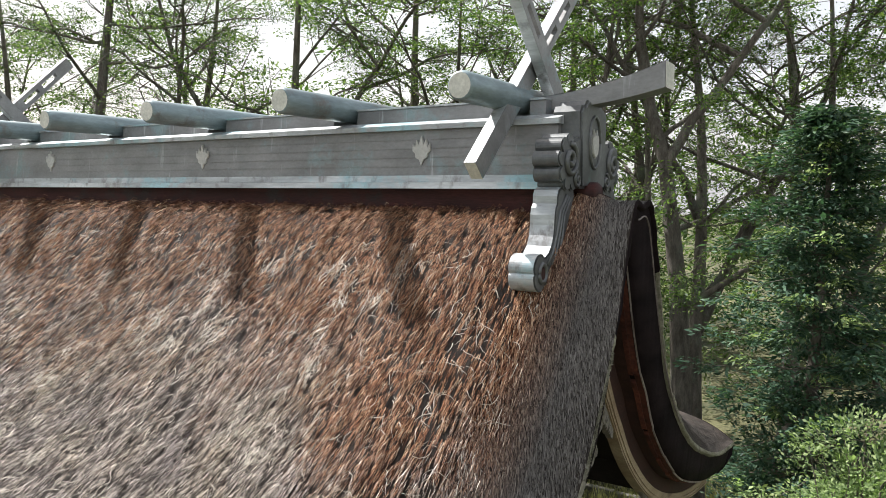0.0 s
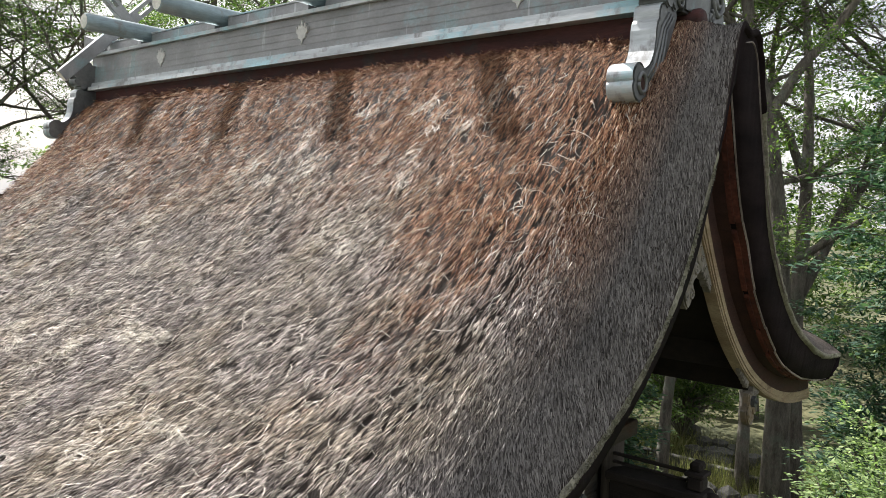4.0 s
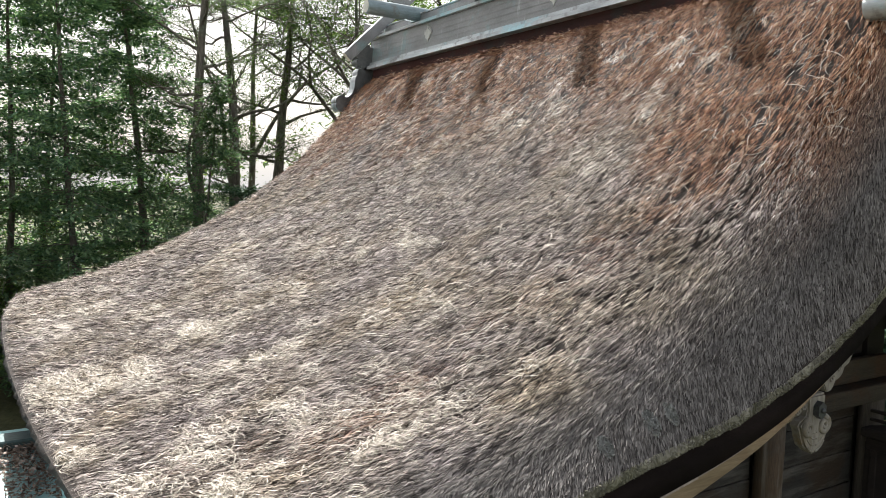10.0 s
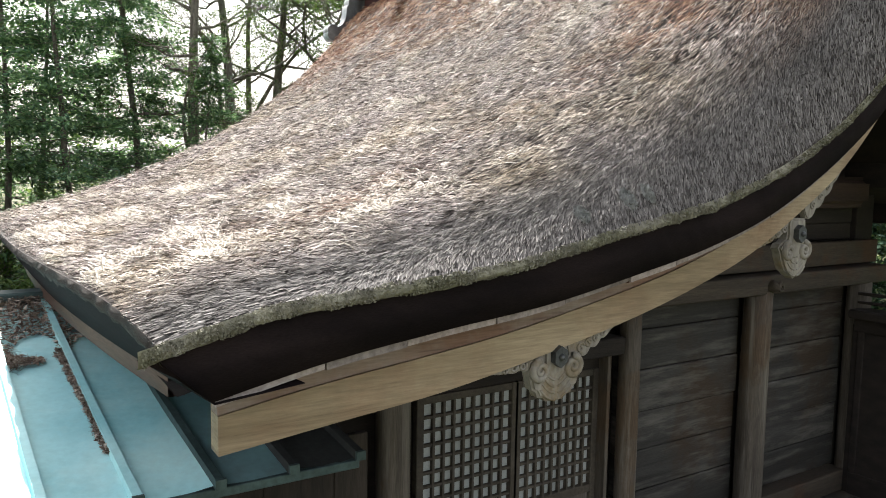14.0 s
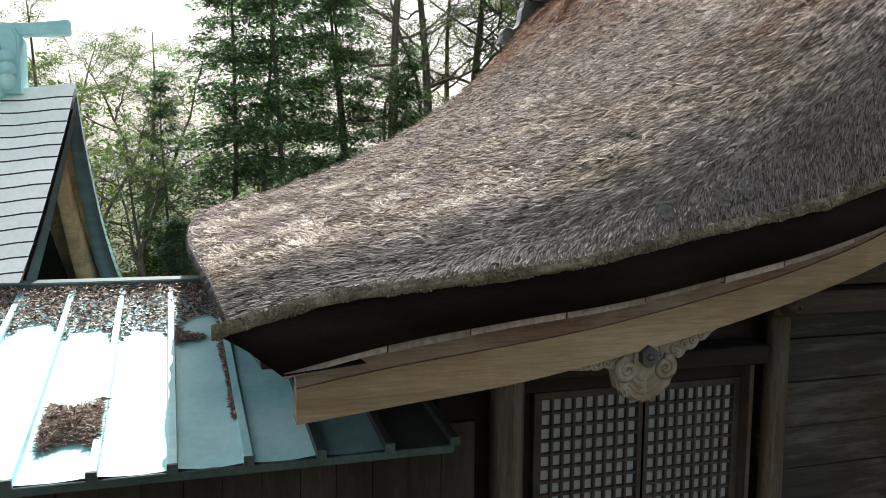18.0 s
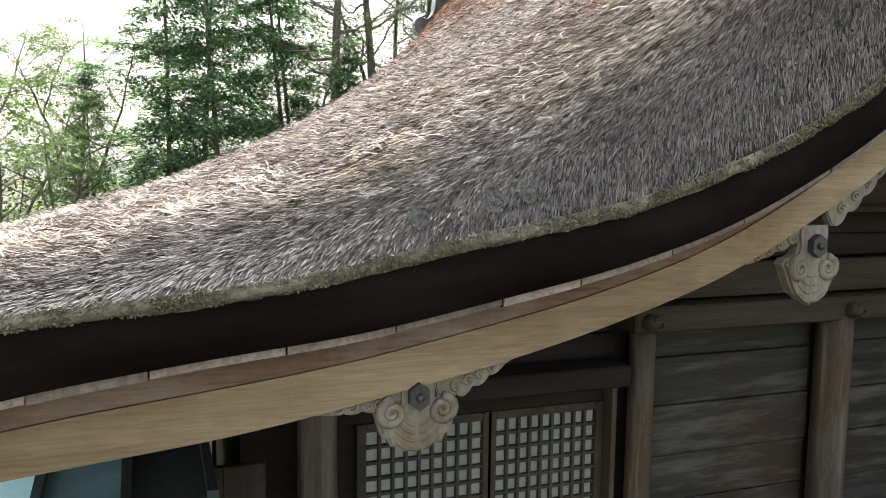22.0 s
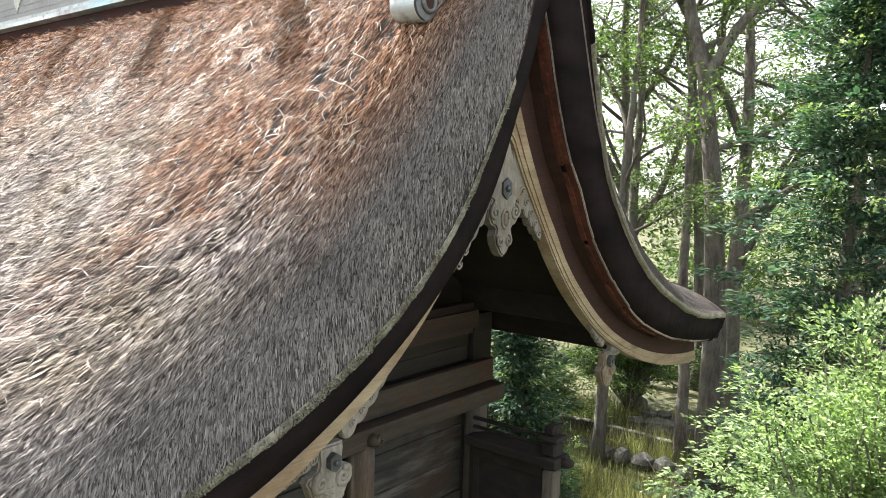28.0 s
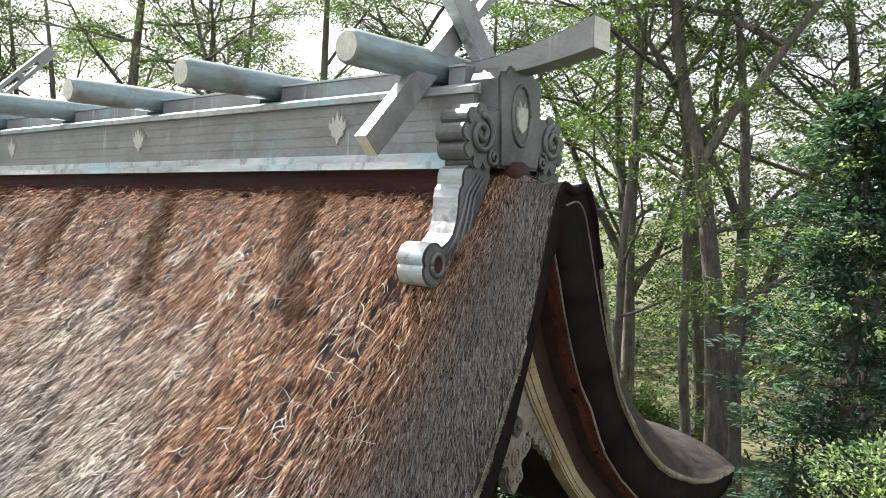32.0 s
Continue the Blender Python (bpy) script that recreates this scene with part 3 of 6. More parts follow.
# reed ends: each a thin blade lying down the fall of the roof
def reeds(name, n, x_lo, x_hi, y_lo, y_hi, length, width, lift, seed, material, wild=0.16, weight=None, label="", bent=False, even=0.0, roll=0.6, bow_by=0.22, rise=0.35, stub=False, curl=0.05, follow=0.08, grain=1.0):
    g = np.random.default_rng(seed)
    x, y = g.uniform(x_lo, x_hi, n), g.uniform(y_lo, y_hi, n)
    keep = y > eave_y(x) + 0.65 * length
    if weight is not None:
        keep &= g.random(n) < weight(x, y)
    clump = np.clip(0.54 + 0.22 * patches(x * 2.0, y, 0.11, seed + 2) + 0.80 * patches(x * 8.0 / grain, y / grain, 0.055, seed + 3) + 0.50 * patches(x * 9.0 / grain, y / grain, 0.085, seed + 7), 0, 1.5)
    keep &= g.random(n) < np.clip(even + (1 - even) * (clump - 0.48) * 4.4, 0, 1)
    clump = (clump * (1 - even) + 0.6 * even)[keep]
    x, y = x[keep], y[keep]
    n = len(x)
    e = 0.01
    fx = (roof_z(x + e, y) - roof_z(x - e, y)) / (2 * e)
    fy = (roof_z(x, y + e) - roof_z(x, y - e)) / (2 * e)
    size = np.sqrt(fx**2 + fy**2) + 1e-6
    turn = g.normal(0, wild, n) + 0.08 * patches(x, y, 0.22, 31) + 0.025 * patches(x, y, 0.08, 32)
    lean = follow * fx
    size = np.sqrt(lean**2 + fy**2) + 1e-6
    hx, hy = -lean / size, -fy / size
    hx, hy = hx * np.cos(turn) - hy * np.sin(turn), hx * np.sin(turn) + hy * np.cos(turn)
    way = np.stack([hx, hy, fx * hx + fy * hy], -1)
    way /= np.linalg.norm(way, axis=1, keepdims=True)
    nor = np.stack([-fx, -fy, np.ones(n)], -1)
    nor /= np.linalg.norm(nor, axis=1, keepdims=True)
    wide = np.cross(way, nor)
    tilt = g.normal(0, roll, n)[:, None]
    wide = wide * np.cos(tilt) + nor * np.sin(tilt)
    ln = (length * g.uniform(0.55, 1.5, n))[:, None]
    wd = (width * g.uniform(0.5, 1.5, n))[:, None]
    lf = (lift * g.uniform(0.1, 1.2, n) * (0.08 + clump))[:, None]
    base = np.stack([x, y, roof_z(x, y)], -1) + nor * (lf - 0.008 * grain) - way * ln * 0.4
    tip = base + way * ln + nor * lf * g.uniform(-0.1, rise, n)[:, None] + wide * g.normal(0, 0.5 * curl, n)[:, None] * ln
    if stub:
        verts = np.stack([base - wide * wd * 0.5, base + wide * wd * 0.5, tip + wide * wd * 0.22, tip - wide * wd * 0.22], 1).reshape(-1, 3)
        k = np.arange(n)[:, None] * 4
        me = big_mesh(name, verts, k + [0, 1, 2, 3], np.zeros((0, 3), int), material)
    elif not bent:
        # a blade with a kink: straight foot, then a tip that curls aside or lifts
        mid = base + (tip - base) * g.uniform(0.4, 0.62, n)[:, None] + wide * g.normal(0, 0.5 * curl, n)[:, None] * ln + nor * lf * g.uniform(0.0, 0.5, n)[:, None]
        end = tip + wide * g.normal(0, curl, n)[:, None] * ln
        verts = np.stack([base - wide * wd * 0.5, base + wide * wd * 0.5, mid - wide * wd * 0.42, mid + wide * wd * 0.42, end], 1).reshape(-1, 3)
        k = np.arange(n)[:, None] * 5
        me = big_mesh(name, verts, k + [0, 1, 3, 2], k + [2, 3, 4], material)
    else:
        across = np.cross(way, nor)
        bow = across * (g.normal(0, bow_by, n)[:, None] * ln) + nor * lf * 0.8
        ts = (0, 0.3, 0.6, 0.82, 1)
        rails = []
        for t in ts:
            p = base + (tip - base) * t + bow * (4 * t * (1 - t)) + across * (g.normal(0, 0.02, n)[:, None] * ln)
            rails += [p - across * wd * 0.5 * (1 - 0.5 * t), p + across * wd * 0.5 * (1 - 0.5 * t)]
        verts = np.stack(rails, 1).reshape(-1, 3)
        k = np.arange(n)[:, None] * 10
        me = big_mesh(name, verts, np.concatenate([k + [2 * a, 2 * a + 1, 2 * a + 3, 2 * a + 2] for a in range(4)]), np.zeros((0, 3), int), material)
    return under(tagged(new(name, me), label=label, kind="stuff"), roof)


def main_slope(x, y):
    """Fewer reeds far along the roof, none on the rolled verge higher up."""
    return np.clip(1.2 - (np.abs(x + 1.5) - 1.5) / 8.0, 0.35, 1) * np.clip((verge_from(y) + 0.10 - x) / 0.22, 0, 1)


def verge_from(y):
    return np.interp(y, [2.2, 3.4, 4.6], [-0.98, -0.98, -1.0])


reeds("thatch_straw", 430000, -3.2, -0.80, 0.66, 6.0, 0.054, 0.0029, 0.032, 101, M_STRAW, 0.06, main_slope, "weathered reed ends lying down the slope", curl=0.035)
reeds("thatch_straw", 230000, -5.4, -3.1, 0.66, 6.0, 0.050, 0.0038, 0.038, 105, M_STRAW, 0.075, None, "weathered reed ends along the middle of the slope", grain=1.5)
reeds("thatch_straw", 210000, FAR_VERGE + 0.02, -5.3, 0.66, 6.0, 0.070, 0.0054, 0.044, 111, M_STRAW, 0.08, None, "weathered reed ends far along the slope", grain=1.9)
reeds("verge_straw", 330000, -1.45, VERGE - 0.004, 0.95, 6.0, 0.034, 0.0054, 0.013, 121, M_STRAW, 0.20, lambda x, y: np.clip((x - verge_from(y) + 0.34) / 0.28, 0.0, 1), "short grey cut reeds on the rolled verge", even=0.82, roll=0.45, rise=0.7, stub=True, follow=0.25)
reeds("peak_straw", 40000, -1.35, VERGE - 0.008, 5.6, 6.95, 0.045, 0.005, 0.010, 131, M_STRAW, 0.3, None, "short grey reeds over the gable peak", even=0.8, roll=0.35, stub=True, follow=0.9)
reeds("loose_straw", 300000, FAR_VERGE + 0.2, VERGE - 0.3, 0.75, 5.6, 0.10, 0.0036, 0.034, 151, M_PALE, 0.9,
      lambda x, y: np.clip(0.06 + 0.10 * (y < 3.4) + 0.12 * (y < 2.4) + 0.45 * patches(x, y, 0.6, 9) + 0.85 * patches(x, y, 0.13, 10) - 0.45 - 0.35 * (x > -1.45) - 0.4 * (x > -2.1) * (y > 3.2) - 0.12 * (y > 4.4), 0, 1) + 0.045 * (x < -1.15), "pale loose straws blown over the thatch", True, even=0.7, bow_by=0.24, rise=1.0)
# matted tufts of bleached straw on the lower slope
reeds("bleached_straw", 90000, -4.2, -1.3, 0.78, 3.4, 0.055, 0.0046, 0.042, 161, M_PALE, 1.2,
      lambda x, y: np.clip(1.5 * patches(x, y * 1.3, 0.30, 19) + 0.7 * patches(x, y, 0.09, 20) - 0.42 - 0.25 * (y > 2.4), 0, 1), "matted tufts of bleached straw", True, even=0.8, bow_by=0.5, rise=1.0)
for px_, py_, s_ in ((-0.835, 3.10, 1.0), (-0.83, 3.22, 0.8), (-0.84, 2.83, 0.9)):
    g = np.random.default_rng(int(px_ * -1e4 + py_ * 100))
    n = 420
    a, r = g.uniform(0, 2 * np.pi, n), 0.05 * s_ * np.sqrt(g.random(n))
    lx_, ly_ = px_ - 0.03 + 0.9 * r * np.cos(a), py_ + 0.7 * r * np.sin(a)
    ln_ = np.stack([lx_, ly_, roof_z(lx_, ly_) + 0.008], -1)
    d_ = g.normal(0, 0.0042, (n, 3))
    w_ = g.normal(0, 0.0042, (n, 3))
    k = np.arange(n)[:, None] * 4
    under(tagged(new("lichen_patch", big_mesh("lichen_patch", np.stack([ln_ - d_, ln_ + w_, ln_ + d_, ln_ - w_], 1).reshape(-1, 3), k + [0, 1, 2, 3], np.zeros((0, 3), int), M_LICHEN)), label="pale lichen patch", kind="stuff"), roof)
# rough tufts along the mossy verge
g = np.random.default_rng(171)
n = 20000
ty = g.uniform(1.03, 5.8, n)
tv = g.random(n)
tx = VERGE + 0.012 * np.sin(np.pi * tv) + g.normal(0, 0.003, n)
tz = roof_z(np.full(n, VERGE), ty) + 0.004 - 0.052 * tv + 0.008 * patches(ty, ty * 0, 0.05, 172)
c_ = np.stack([tx, ty, tz], -1)
d_, w_ = g.normal(0, 0.0027, (n, 3)), g.normal(0, 0.0027, (n, 3))
k = np.arange(n)[:, None] * 4
under(tagged(new("moss_tuft", big_mesh("moss_tuft", np.stack([c_ - d_, c_ + w_, c_ + d_, c_ - w_], 1).reshape(-1, 3), k + [0, 1, 2, 3], np.zeros((0, 3), int), M_MOSS)), label="rough moss and lichen on the thatch edge", kind="stuff"), roof)

# ---------------------------------------------------------------- gable edge: shingle edges, barge boards, pendants
barge_low = spline([(1.33, 4.475), (1.75, 4.52), (2.265, 4.575), (2.88, 4.684), (3.26, 4.763), (3.807, 4.907), (4.265, 5.065), (4.70, 5.285), (5.15, 5.565), (5.457, 5.84), (5.725, 6.15), (6.0, 6.55), (6.235, 6.93),
                    (6.42, 6.69), (6.71, 6.32), (6.91, 6.07), (7.04, 5.93), (7.46, 5.575), (7.61, 5.47), (8.19, 5.18), (8.87, 4.955), (9.777, 4.80), (10.1, 4.78)])


def ribbon(name, y0, y1, low, high, x0, x1, material, parent, label="", steps=60):
    ys = np.linspace(y0, y1, steps)
    a, b = low(ys), high(ys)
    v = np.concatenate([np.stack([np.full(steps, x), ys, z], -1) for x, z in ((x0, a), (x1, a), (x1, b), (x0, b))])
    f = [(k * steps + i, k * steps + i + 1, ((k + 1) % 4) * steps + i + 1, ((k + 1) % 4) * steps + i) for k in range(4) for i in range(steps - 1)]
    f += [(0, steps, 2 * steps, 3 * steps), (4 * steps - 1, 3 * steps - 1, 2 * steps - 1, steps - 1)]
    return piece(name, v, f, material, parent, label)


def gable_edge(sx):
    mx = lambda v: MID_X + sx * (v - MID_X)  # noqa: E731
    top = lambda y: band_z(y) - 0.028  # noqa: E731
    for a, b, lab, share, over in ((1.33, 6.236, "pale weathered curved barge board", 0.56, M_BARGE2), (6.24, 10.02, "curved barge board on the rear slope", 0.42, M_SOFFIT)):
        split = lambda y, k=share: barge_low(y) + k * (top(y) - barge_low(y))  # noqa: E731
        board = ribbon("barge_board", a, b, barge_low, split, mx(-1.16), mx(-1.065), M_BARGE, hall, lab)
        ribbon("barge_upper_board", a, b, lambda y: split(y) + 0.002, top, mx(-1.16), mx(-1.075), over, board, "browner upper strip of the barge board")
        if a > 5:
            for k in (0.10, 0.42):
                ribbon("barge_moulding", a + 0.004, b - 0.004, lambda y: barge_low(y) + k * (split(y) - barge_low(y)), lambda y: barge_low(y) + k * (split(y) - barge_low(y)) + 0.014, mx(-1.064), mx(-1.056), M_BARGE, board)
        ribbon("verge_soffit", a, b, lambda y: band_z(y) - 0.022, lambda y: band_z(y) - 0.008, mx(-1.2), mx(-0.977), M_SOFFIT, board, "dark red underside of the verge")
    y = 1.27
    while y < 10.0:
        step = 0.30 + 0.14 * rng.random()
        y2 = min(y + step, 10.02)
        if y < RIDGE_Y < y2:
            y2 = RIDGE_Y
        drop = rng.uniform(-0.004, 0.004)
        thick = 0.034 if y < RIDGE_Y - 0.01 else 0.02
        face = -0.876 + rng.uniform(-0.006, 0.006)
        edge = ribbon("shingle_edge", y, y2 - 0.007, lambda v: band_z(v) - thick + drop, lambda v: band_z(v) - 0.003 + drop, mx(face - 0.012), mx(face), M_SHINGLE, hall, steps=6)
        # three courses of red shingles step back behind the pale edge
        for k, (xa, xb) in enumerate(() if y < 1.3 else ((-0.932, face - 0.0125), (-0.975, -0.933))):
            ribbon("shingle_course", y + 0.05 * k, y2 - 0.006, lambda v: band_z(v) - thick - 0.004 - 0.012 * k + drop, lambda v: band_z(v) - 0.004 + drop, mx(xa), mx(xb + rng.uniform(-0.008, 0.0)), M_SHINGLE_RED, edge, steps=5)
        y = y2
    # thin pale batten between the clipped rim and the cut ends, round the peak
    hair = spline([(6.25, 8.0), (6.47, 7.995), (6.53, 7.93), (6.58, 7.82), (6.667, 7.604), (6.864, 7.144), (7.257, 6.534), (7.7, 6.09)])
    ribbon("rim_batten", 6.27, 7.6, lambda v: hair(v) - 0.004, lambda v: hair(v) + 0.004, mx(-0.778), mx(-0.768), M_SHINGLE, hall, "thin pale line along the clipped rim", steps=60)


gable_edge(1)
gable_edge(-1)


def spiral(cy, cz, r, turns, x, start=0.0, hand=1):
    t = np.linspace(0, 1, 34)
    a = start + hand * turns * 2 * np.pi * t
    rr = r * (1 - 0.86 * t)
    return np.stack([np.full_like(t, x), cy + rr * np.cos(a), cz + rr * np.sin(a)], -1)


def hexagon(cy, cz, r, x, parent):
    bm = bmesh.new()
    vs = [bm.verts.new((x - 0.02, cy + r * 0.82 * math.sin(k * math.pi / 3), cz + r * math.cos(k * math.pi / 3))) for k in range(6)]
    f = bm.faces.new(vs)
    ext = bmesh.ops.extrude_face_region(bm, geom=[f])
    top = [g for g in ext["geom"] if isinstance(g, bmesh.types.BMVert)]
    bmesh.ops.translate(bm, verts=top, vec=(0.035, 0, 0))
    bmesh.ops.recalc_face_normals(bm, faces=bm.faces[:])
    cap = part("hexagonal_nail_cover", bm, M_IRON, parent, "dark iron hexagonal nail cover")
    bm = bmesh.new()
    bmesh.ops.create_uvsphere(bm, u_segments=10, v_segments=6, radius=r * 0.32, matrix=Matrix.Translation((x + 0.018, cy, cz)))
    part("stud", bm, M_IRON, cap, smooth=True)


SHIELD = [(0, -.275), (.015, -.262), (.045, -.252), (.065, -.235), (.10, -.215), (.115, -.19), (.135, -.15), (.15, -.11), (.168, -.085), (.15, -.058), (.12, -.052), (.092, -.035), (.083, 0), (.09, .05), (.085, .09)]
LOBED = [(0, -.222), (.02, -.214), (.05, -.215), (.068, -.195), (.10, -.19), (.113, -.162), (.135, -.15), (.147, -.11), (.156, -.075), (.15, -.035), (.125, -.008), (.095, -.002), (.073, -.02), (.07, .03), (.075, .07)]


def side_pendant(cy, cz, half, size, below, above, x=-1.075):
    """Carved pendant under the barge board: a shield with two volutes and veins, and a toothed leaf to either side."""
    out = [(cy + size * u, cz + size * v) for u, v in half] + [(cy - size * u, cz + size * v) for u, v in half[:0:-1]]
    body = plate("carved_pendant", out, x - 0.06, x, M_CARVED, hall, "carved wooden pendant with volutes under the barge board", 0.012)
    vz = -0.105 if half is SHIELD else -0.062
    for s in (-1, 1):
        vy = cy + s * (0.078 if half is SHIELD else 0.097) * size
        tube("volute", spiral(vy, cz + vz * size, 0.052 * size, 1.8, x + 0.002, math.pi / 2, -s), np.linspace(0.020, 0.010, 34) * size, M_CARVED, body, sides=7)
        for k in range(4):
            t = np.linspace(0, 1, 9)
            tube("vein", np.stack([np.full(9, x - 0.001), cy + s * size * (0.008 + (0.085 - 0.012 * k) * t), cz + size * (half[0][1] * (0.93 - 0.14 * k) + 0.055 * (1 - 0.5 * k / 4) * t**2)], -1), 0.0065 * size, M_CARVED, body, sides=5)

    def along(s, u, v):
        """A spot u along the lower edge of the barge board and v off it."""
        yy = cy
        for _ in range(12):
            k = float(barge_low(yy + 0.01) - barge_low(yy - 0.01)) / 0.02
            yy += s * u / 12 / math.sqrt(1 + k * k)
        k = float(barge_low(yy + 0.01) - barge_low(yy - 0.01)) / 0.02
        h = math.sqrt(1 + k * k)
        return yy - k / h * v, float(barge_low(yy)) + v / h

    for s, reach, deep in ((-1, below, 0.062), (1, above, 0.105)):
        t = np.linspace(0, 1, 40)
        u = 0.07 + (reach - 0.07) * t
        tooth = np.abs(np.sin(t * math.pi * 4.5)) ** 0.7
        v = -deep * (1 - t**1.6) * (0.72 + 0.28 * tooth) - 0.006
        pts = [along(s, a, b) for a, b in zip(u, v)] + [along(s, reach, 0.02), along(s, 0.07, 0.03)]
        leaf = plate("carved_leaf", pts, x - 0.05, x - 0.012, M_CARVED, body, "", 0.006)
        for k in range(4):
            py, pz = along(s, 0.15 + (reach - 0.2) * k / 4, -0.035 * (1 - k / 5) * deep / 0.08)
            tube("leaf_curl", spiral(py, pz, 0.026 - 0.003 * k, 1.2, x - 0.011, 0.5, s), 0.007, M_CARVED, leaf, sides=5)
    hexagon(cy, cz, 0.052, x + 0.02, body)


side_pendant(2.897, 4.655, LOBED, 1.0, 0.40, 0.40)
side_pendant(4.725, 5.172, SHIELD, 0.98, 0.46, 0.56)
side_pendant(7.93, 5.14, SHIELD, 0.85, 0.40, 0.30)


def peak_pendant(cy, cz, x=-1.06):
    half = [(0.0, -0.45), (0.035, -0.43), (0.055, -0.405), (0.085, -0.365), (0.10, -0.31), (0.085, -0.27), (0.10, -0.247), (0.14, -0.235), (0.165, -0.20), (0.175, -0.15), (0.15, -0.105), (0.135, -0.08), (0.185, -0.06),
            (0.195, -0.01), (0.15, 0.08), (0.095, 0.18), (0.05, 0.27), (0.0, 0.38)]
    out = [(cy + u, cz + v) for u, v in half] + [(cy - u, cz + v) for u, v in half[-2:0:-1]]
    body = plate("peak_pendant", out, x - 0.07, x, M_CARVED, hall, "pale carved gable pendant below the roof peak", 0.012)
    for s in (-1, 1):
        tube("scroll", spiral(cy + s * 0.115, cz - 0.155, 0.055, 1.5, x + 0.003, math.pi / 2, -s), 0.011, M_CARVED, body, sides=6)
        tube("scroll", spiral(cy + s * 0.045, cz - 0.345, 0.04, 1.3, x + 0.003, math.pi / 2, -s), 0.009, M_CARVED, body, sides=6)
        u = np.linspace(0.10, 0.51, 41)
        edge = barge_low(cy + s * u) - cz + 0.012
        t_ = (u - 0.10) / 0.41
        lace = edge - (0.20 * (1 - t_) + 0.085) * (0.80 + 0.20 * np.abs(np.sin(t_ * 5.5 * np.pi)) ** 0.6)
        pts = list(zip(u, edge)) + list(zip(u[::-1], lace[::-1]))
        leaf = plate("carved_fin", [(cy + s * a, cz + b) for a, b in pts], x - 0.08, x - 0.02, M_CARVED, body, "", 0.006)
        for k in range(5):
            w = 0.225 + 0.06 * k
            tube("fin_scroll", spiral(cy + s * w, float(barge_low(cy + s * w)) - 0.085, 0.03, 1.2, x - 0.018, 0.5, s), 0.008, M_CARVED, leaf, sides=5)
    t = np.linspace(0, 2 * np.pi, 25)
    tube("oval_ring", np.stack([np.full_like(t, x + 0.004), cy + 0.042 * np.cos(t), cz - 0.2 + 0.06 * np.sin(t)], -1), 0.009, M_CARVED, body, sides=6)
    tube("oval_boss", np.stack([np.full(6, x - 0.0), np.full(6, cy), np.linspace(cz - 0.24, cz - 0.16, 6)], -1), 0.016, M_CARVED, body, sides=6)
    hexagon(cy, cz, 0.072, x, body)


peak_pendant(6.225, 6.585)

# ---------------------------------------------------------------- ridge box, logs, crossed boards, finials
def sweep_x(name, outline, x0, x1, material, parent, label=""):
    n = len(outline)
    v = [(x0, y, z) for y, z in outline] + [(x1, y, z) for y, z in outline]
    f = [(i, (i + 1) % n, n + (i + 1) % n, n + i) for i in range(n)] + [tuple(range(n))[::-1], tuple(range(n, 2 * n))]
    return piece(name, v, f, material, parent, label)


R0, R1 = 2 * MID_X + 1.30, -1.30
C = RIDGE_Y
ridge = sweep_x("ridge_box", [(C - 0.325, 8.32), (C + 0.325, 8.32), (C + 0.30, 8.68), (C - 0.30, 8.68)], R0, R1, M_RIDGE, hall, "long ridge box clad in grey copper sheet")
sweep_x("ridge_base", [(C - 0.30, 8.02), (C + 0.30, 8.02), (C + 0.30, 8.212), (C - 0.30, 8.212)], R0, R1, M_REDWOOD, ridge, "red painted board under the ridge, darkened for the flange's shade")
for a, b, w in ((8.213, 8.262, 0.42), (8.264, 8.318, 0.37)):
    sweep_x("ridge_flange", [(C - w, a), (C + w, a), (C + w - 0.008, b), (C - w + 0.008, b)], R0 - 0.02, R1 + 0.02, M_RIDGE_EDGE, ridge, "bright folded copper flange")
sweep_x("ridge_cap", [(C - 0.345, 8.682), (C + 0.345, 8.682), (C + 0.345, 8.722), (C + 0.20, 8.765), (C - 0.20, 8.765), (C - 0.345, 8.722)], R0 - 0.02, R1 + 0.02, M_RIDGE_EDGE, ridge, "copper cap with a bright edge")
for k in range(1, 5):
    z = 8.32 + 0.36 * k / 5
    w = 0.325 - 0.025 * k / 5
    for s in (-1, 1):
        sweep_x("seam", [(C + s * (w + 0.004), z - 0.004), (C + s * (w + 0.004), z + 0.003), (C + s * (w - 0.01), z + 0.003), (C + s * (w - 0.01), z - 0.004)], R0, R1, M_RIDGE, ridge)
tube("ridge_pole_end", [(-1.40, C - 0.06, 8.185), (-1.09, C - 0.06, 8.185), (-1.07, C - 0.06, 8.185)], [0.085, 0.085, 0.07], M_REDWOOD, ridge, "round red-brown end of the ridge pole", 16)
LOGS = [-1.71 - 1.65 * k for k in range(5)]
edges = [R1 - 0.15] + LOGS + [R0 + 0.15]
for a, b in zip(edges[:-1], edges[1:]):
    hi, lo = a - (0.13 if a in LOGS else 0), b + (0.13 if b in LOGS else 0)
    if hi - lo > 0.05:
        sweep_x("upper_ridge_box", [(C - 0.20, 8.76), (C + 0.20, 8.76), (C + 0.19, 8.875), (C - 0.19, 8.875)], lo, hi, M_RIDGE, ridge)
        sweep_x("upper_ridge_lid", [(C - 0.205, 8.877), (C + 0.205, 8.877), (C + 0.205, 8.892), (C - 0.205, 8.892)], lo, hi, M_RIDGE_EDGE, ridge)
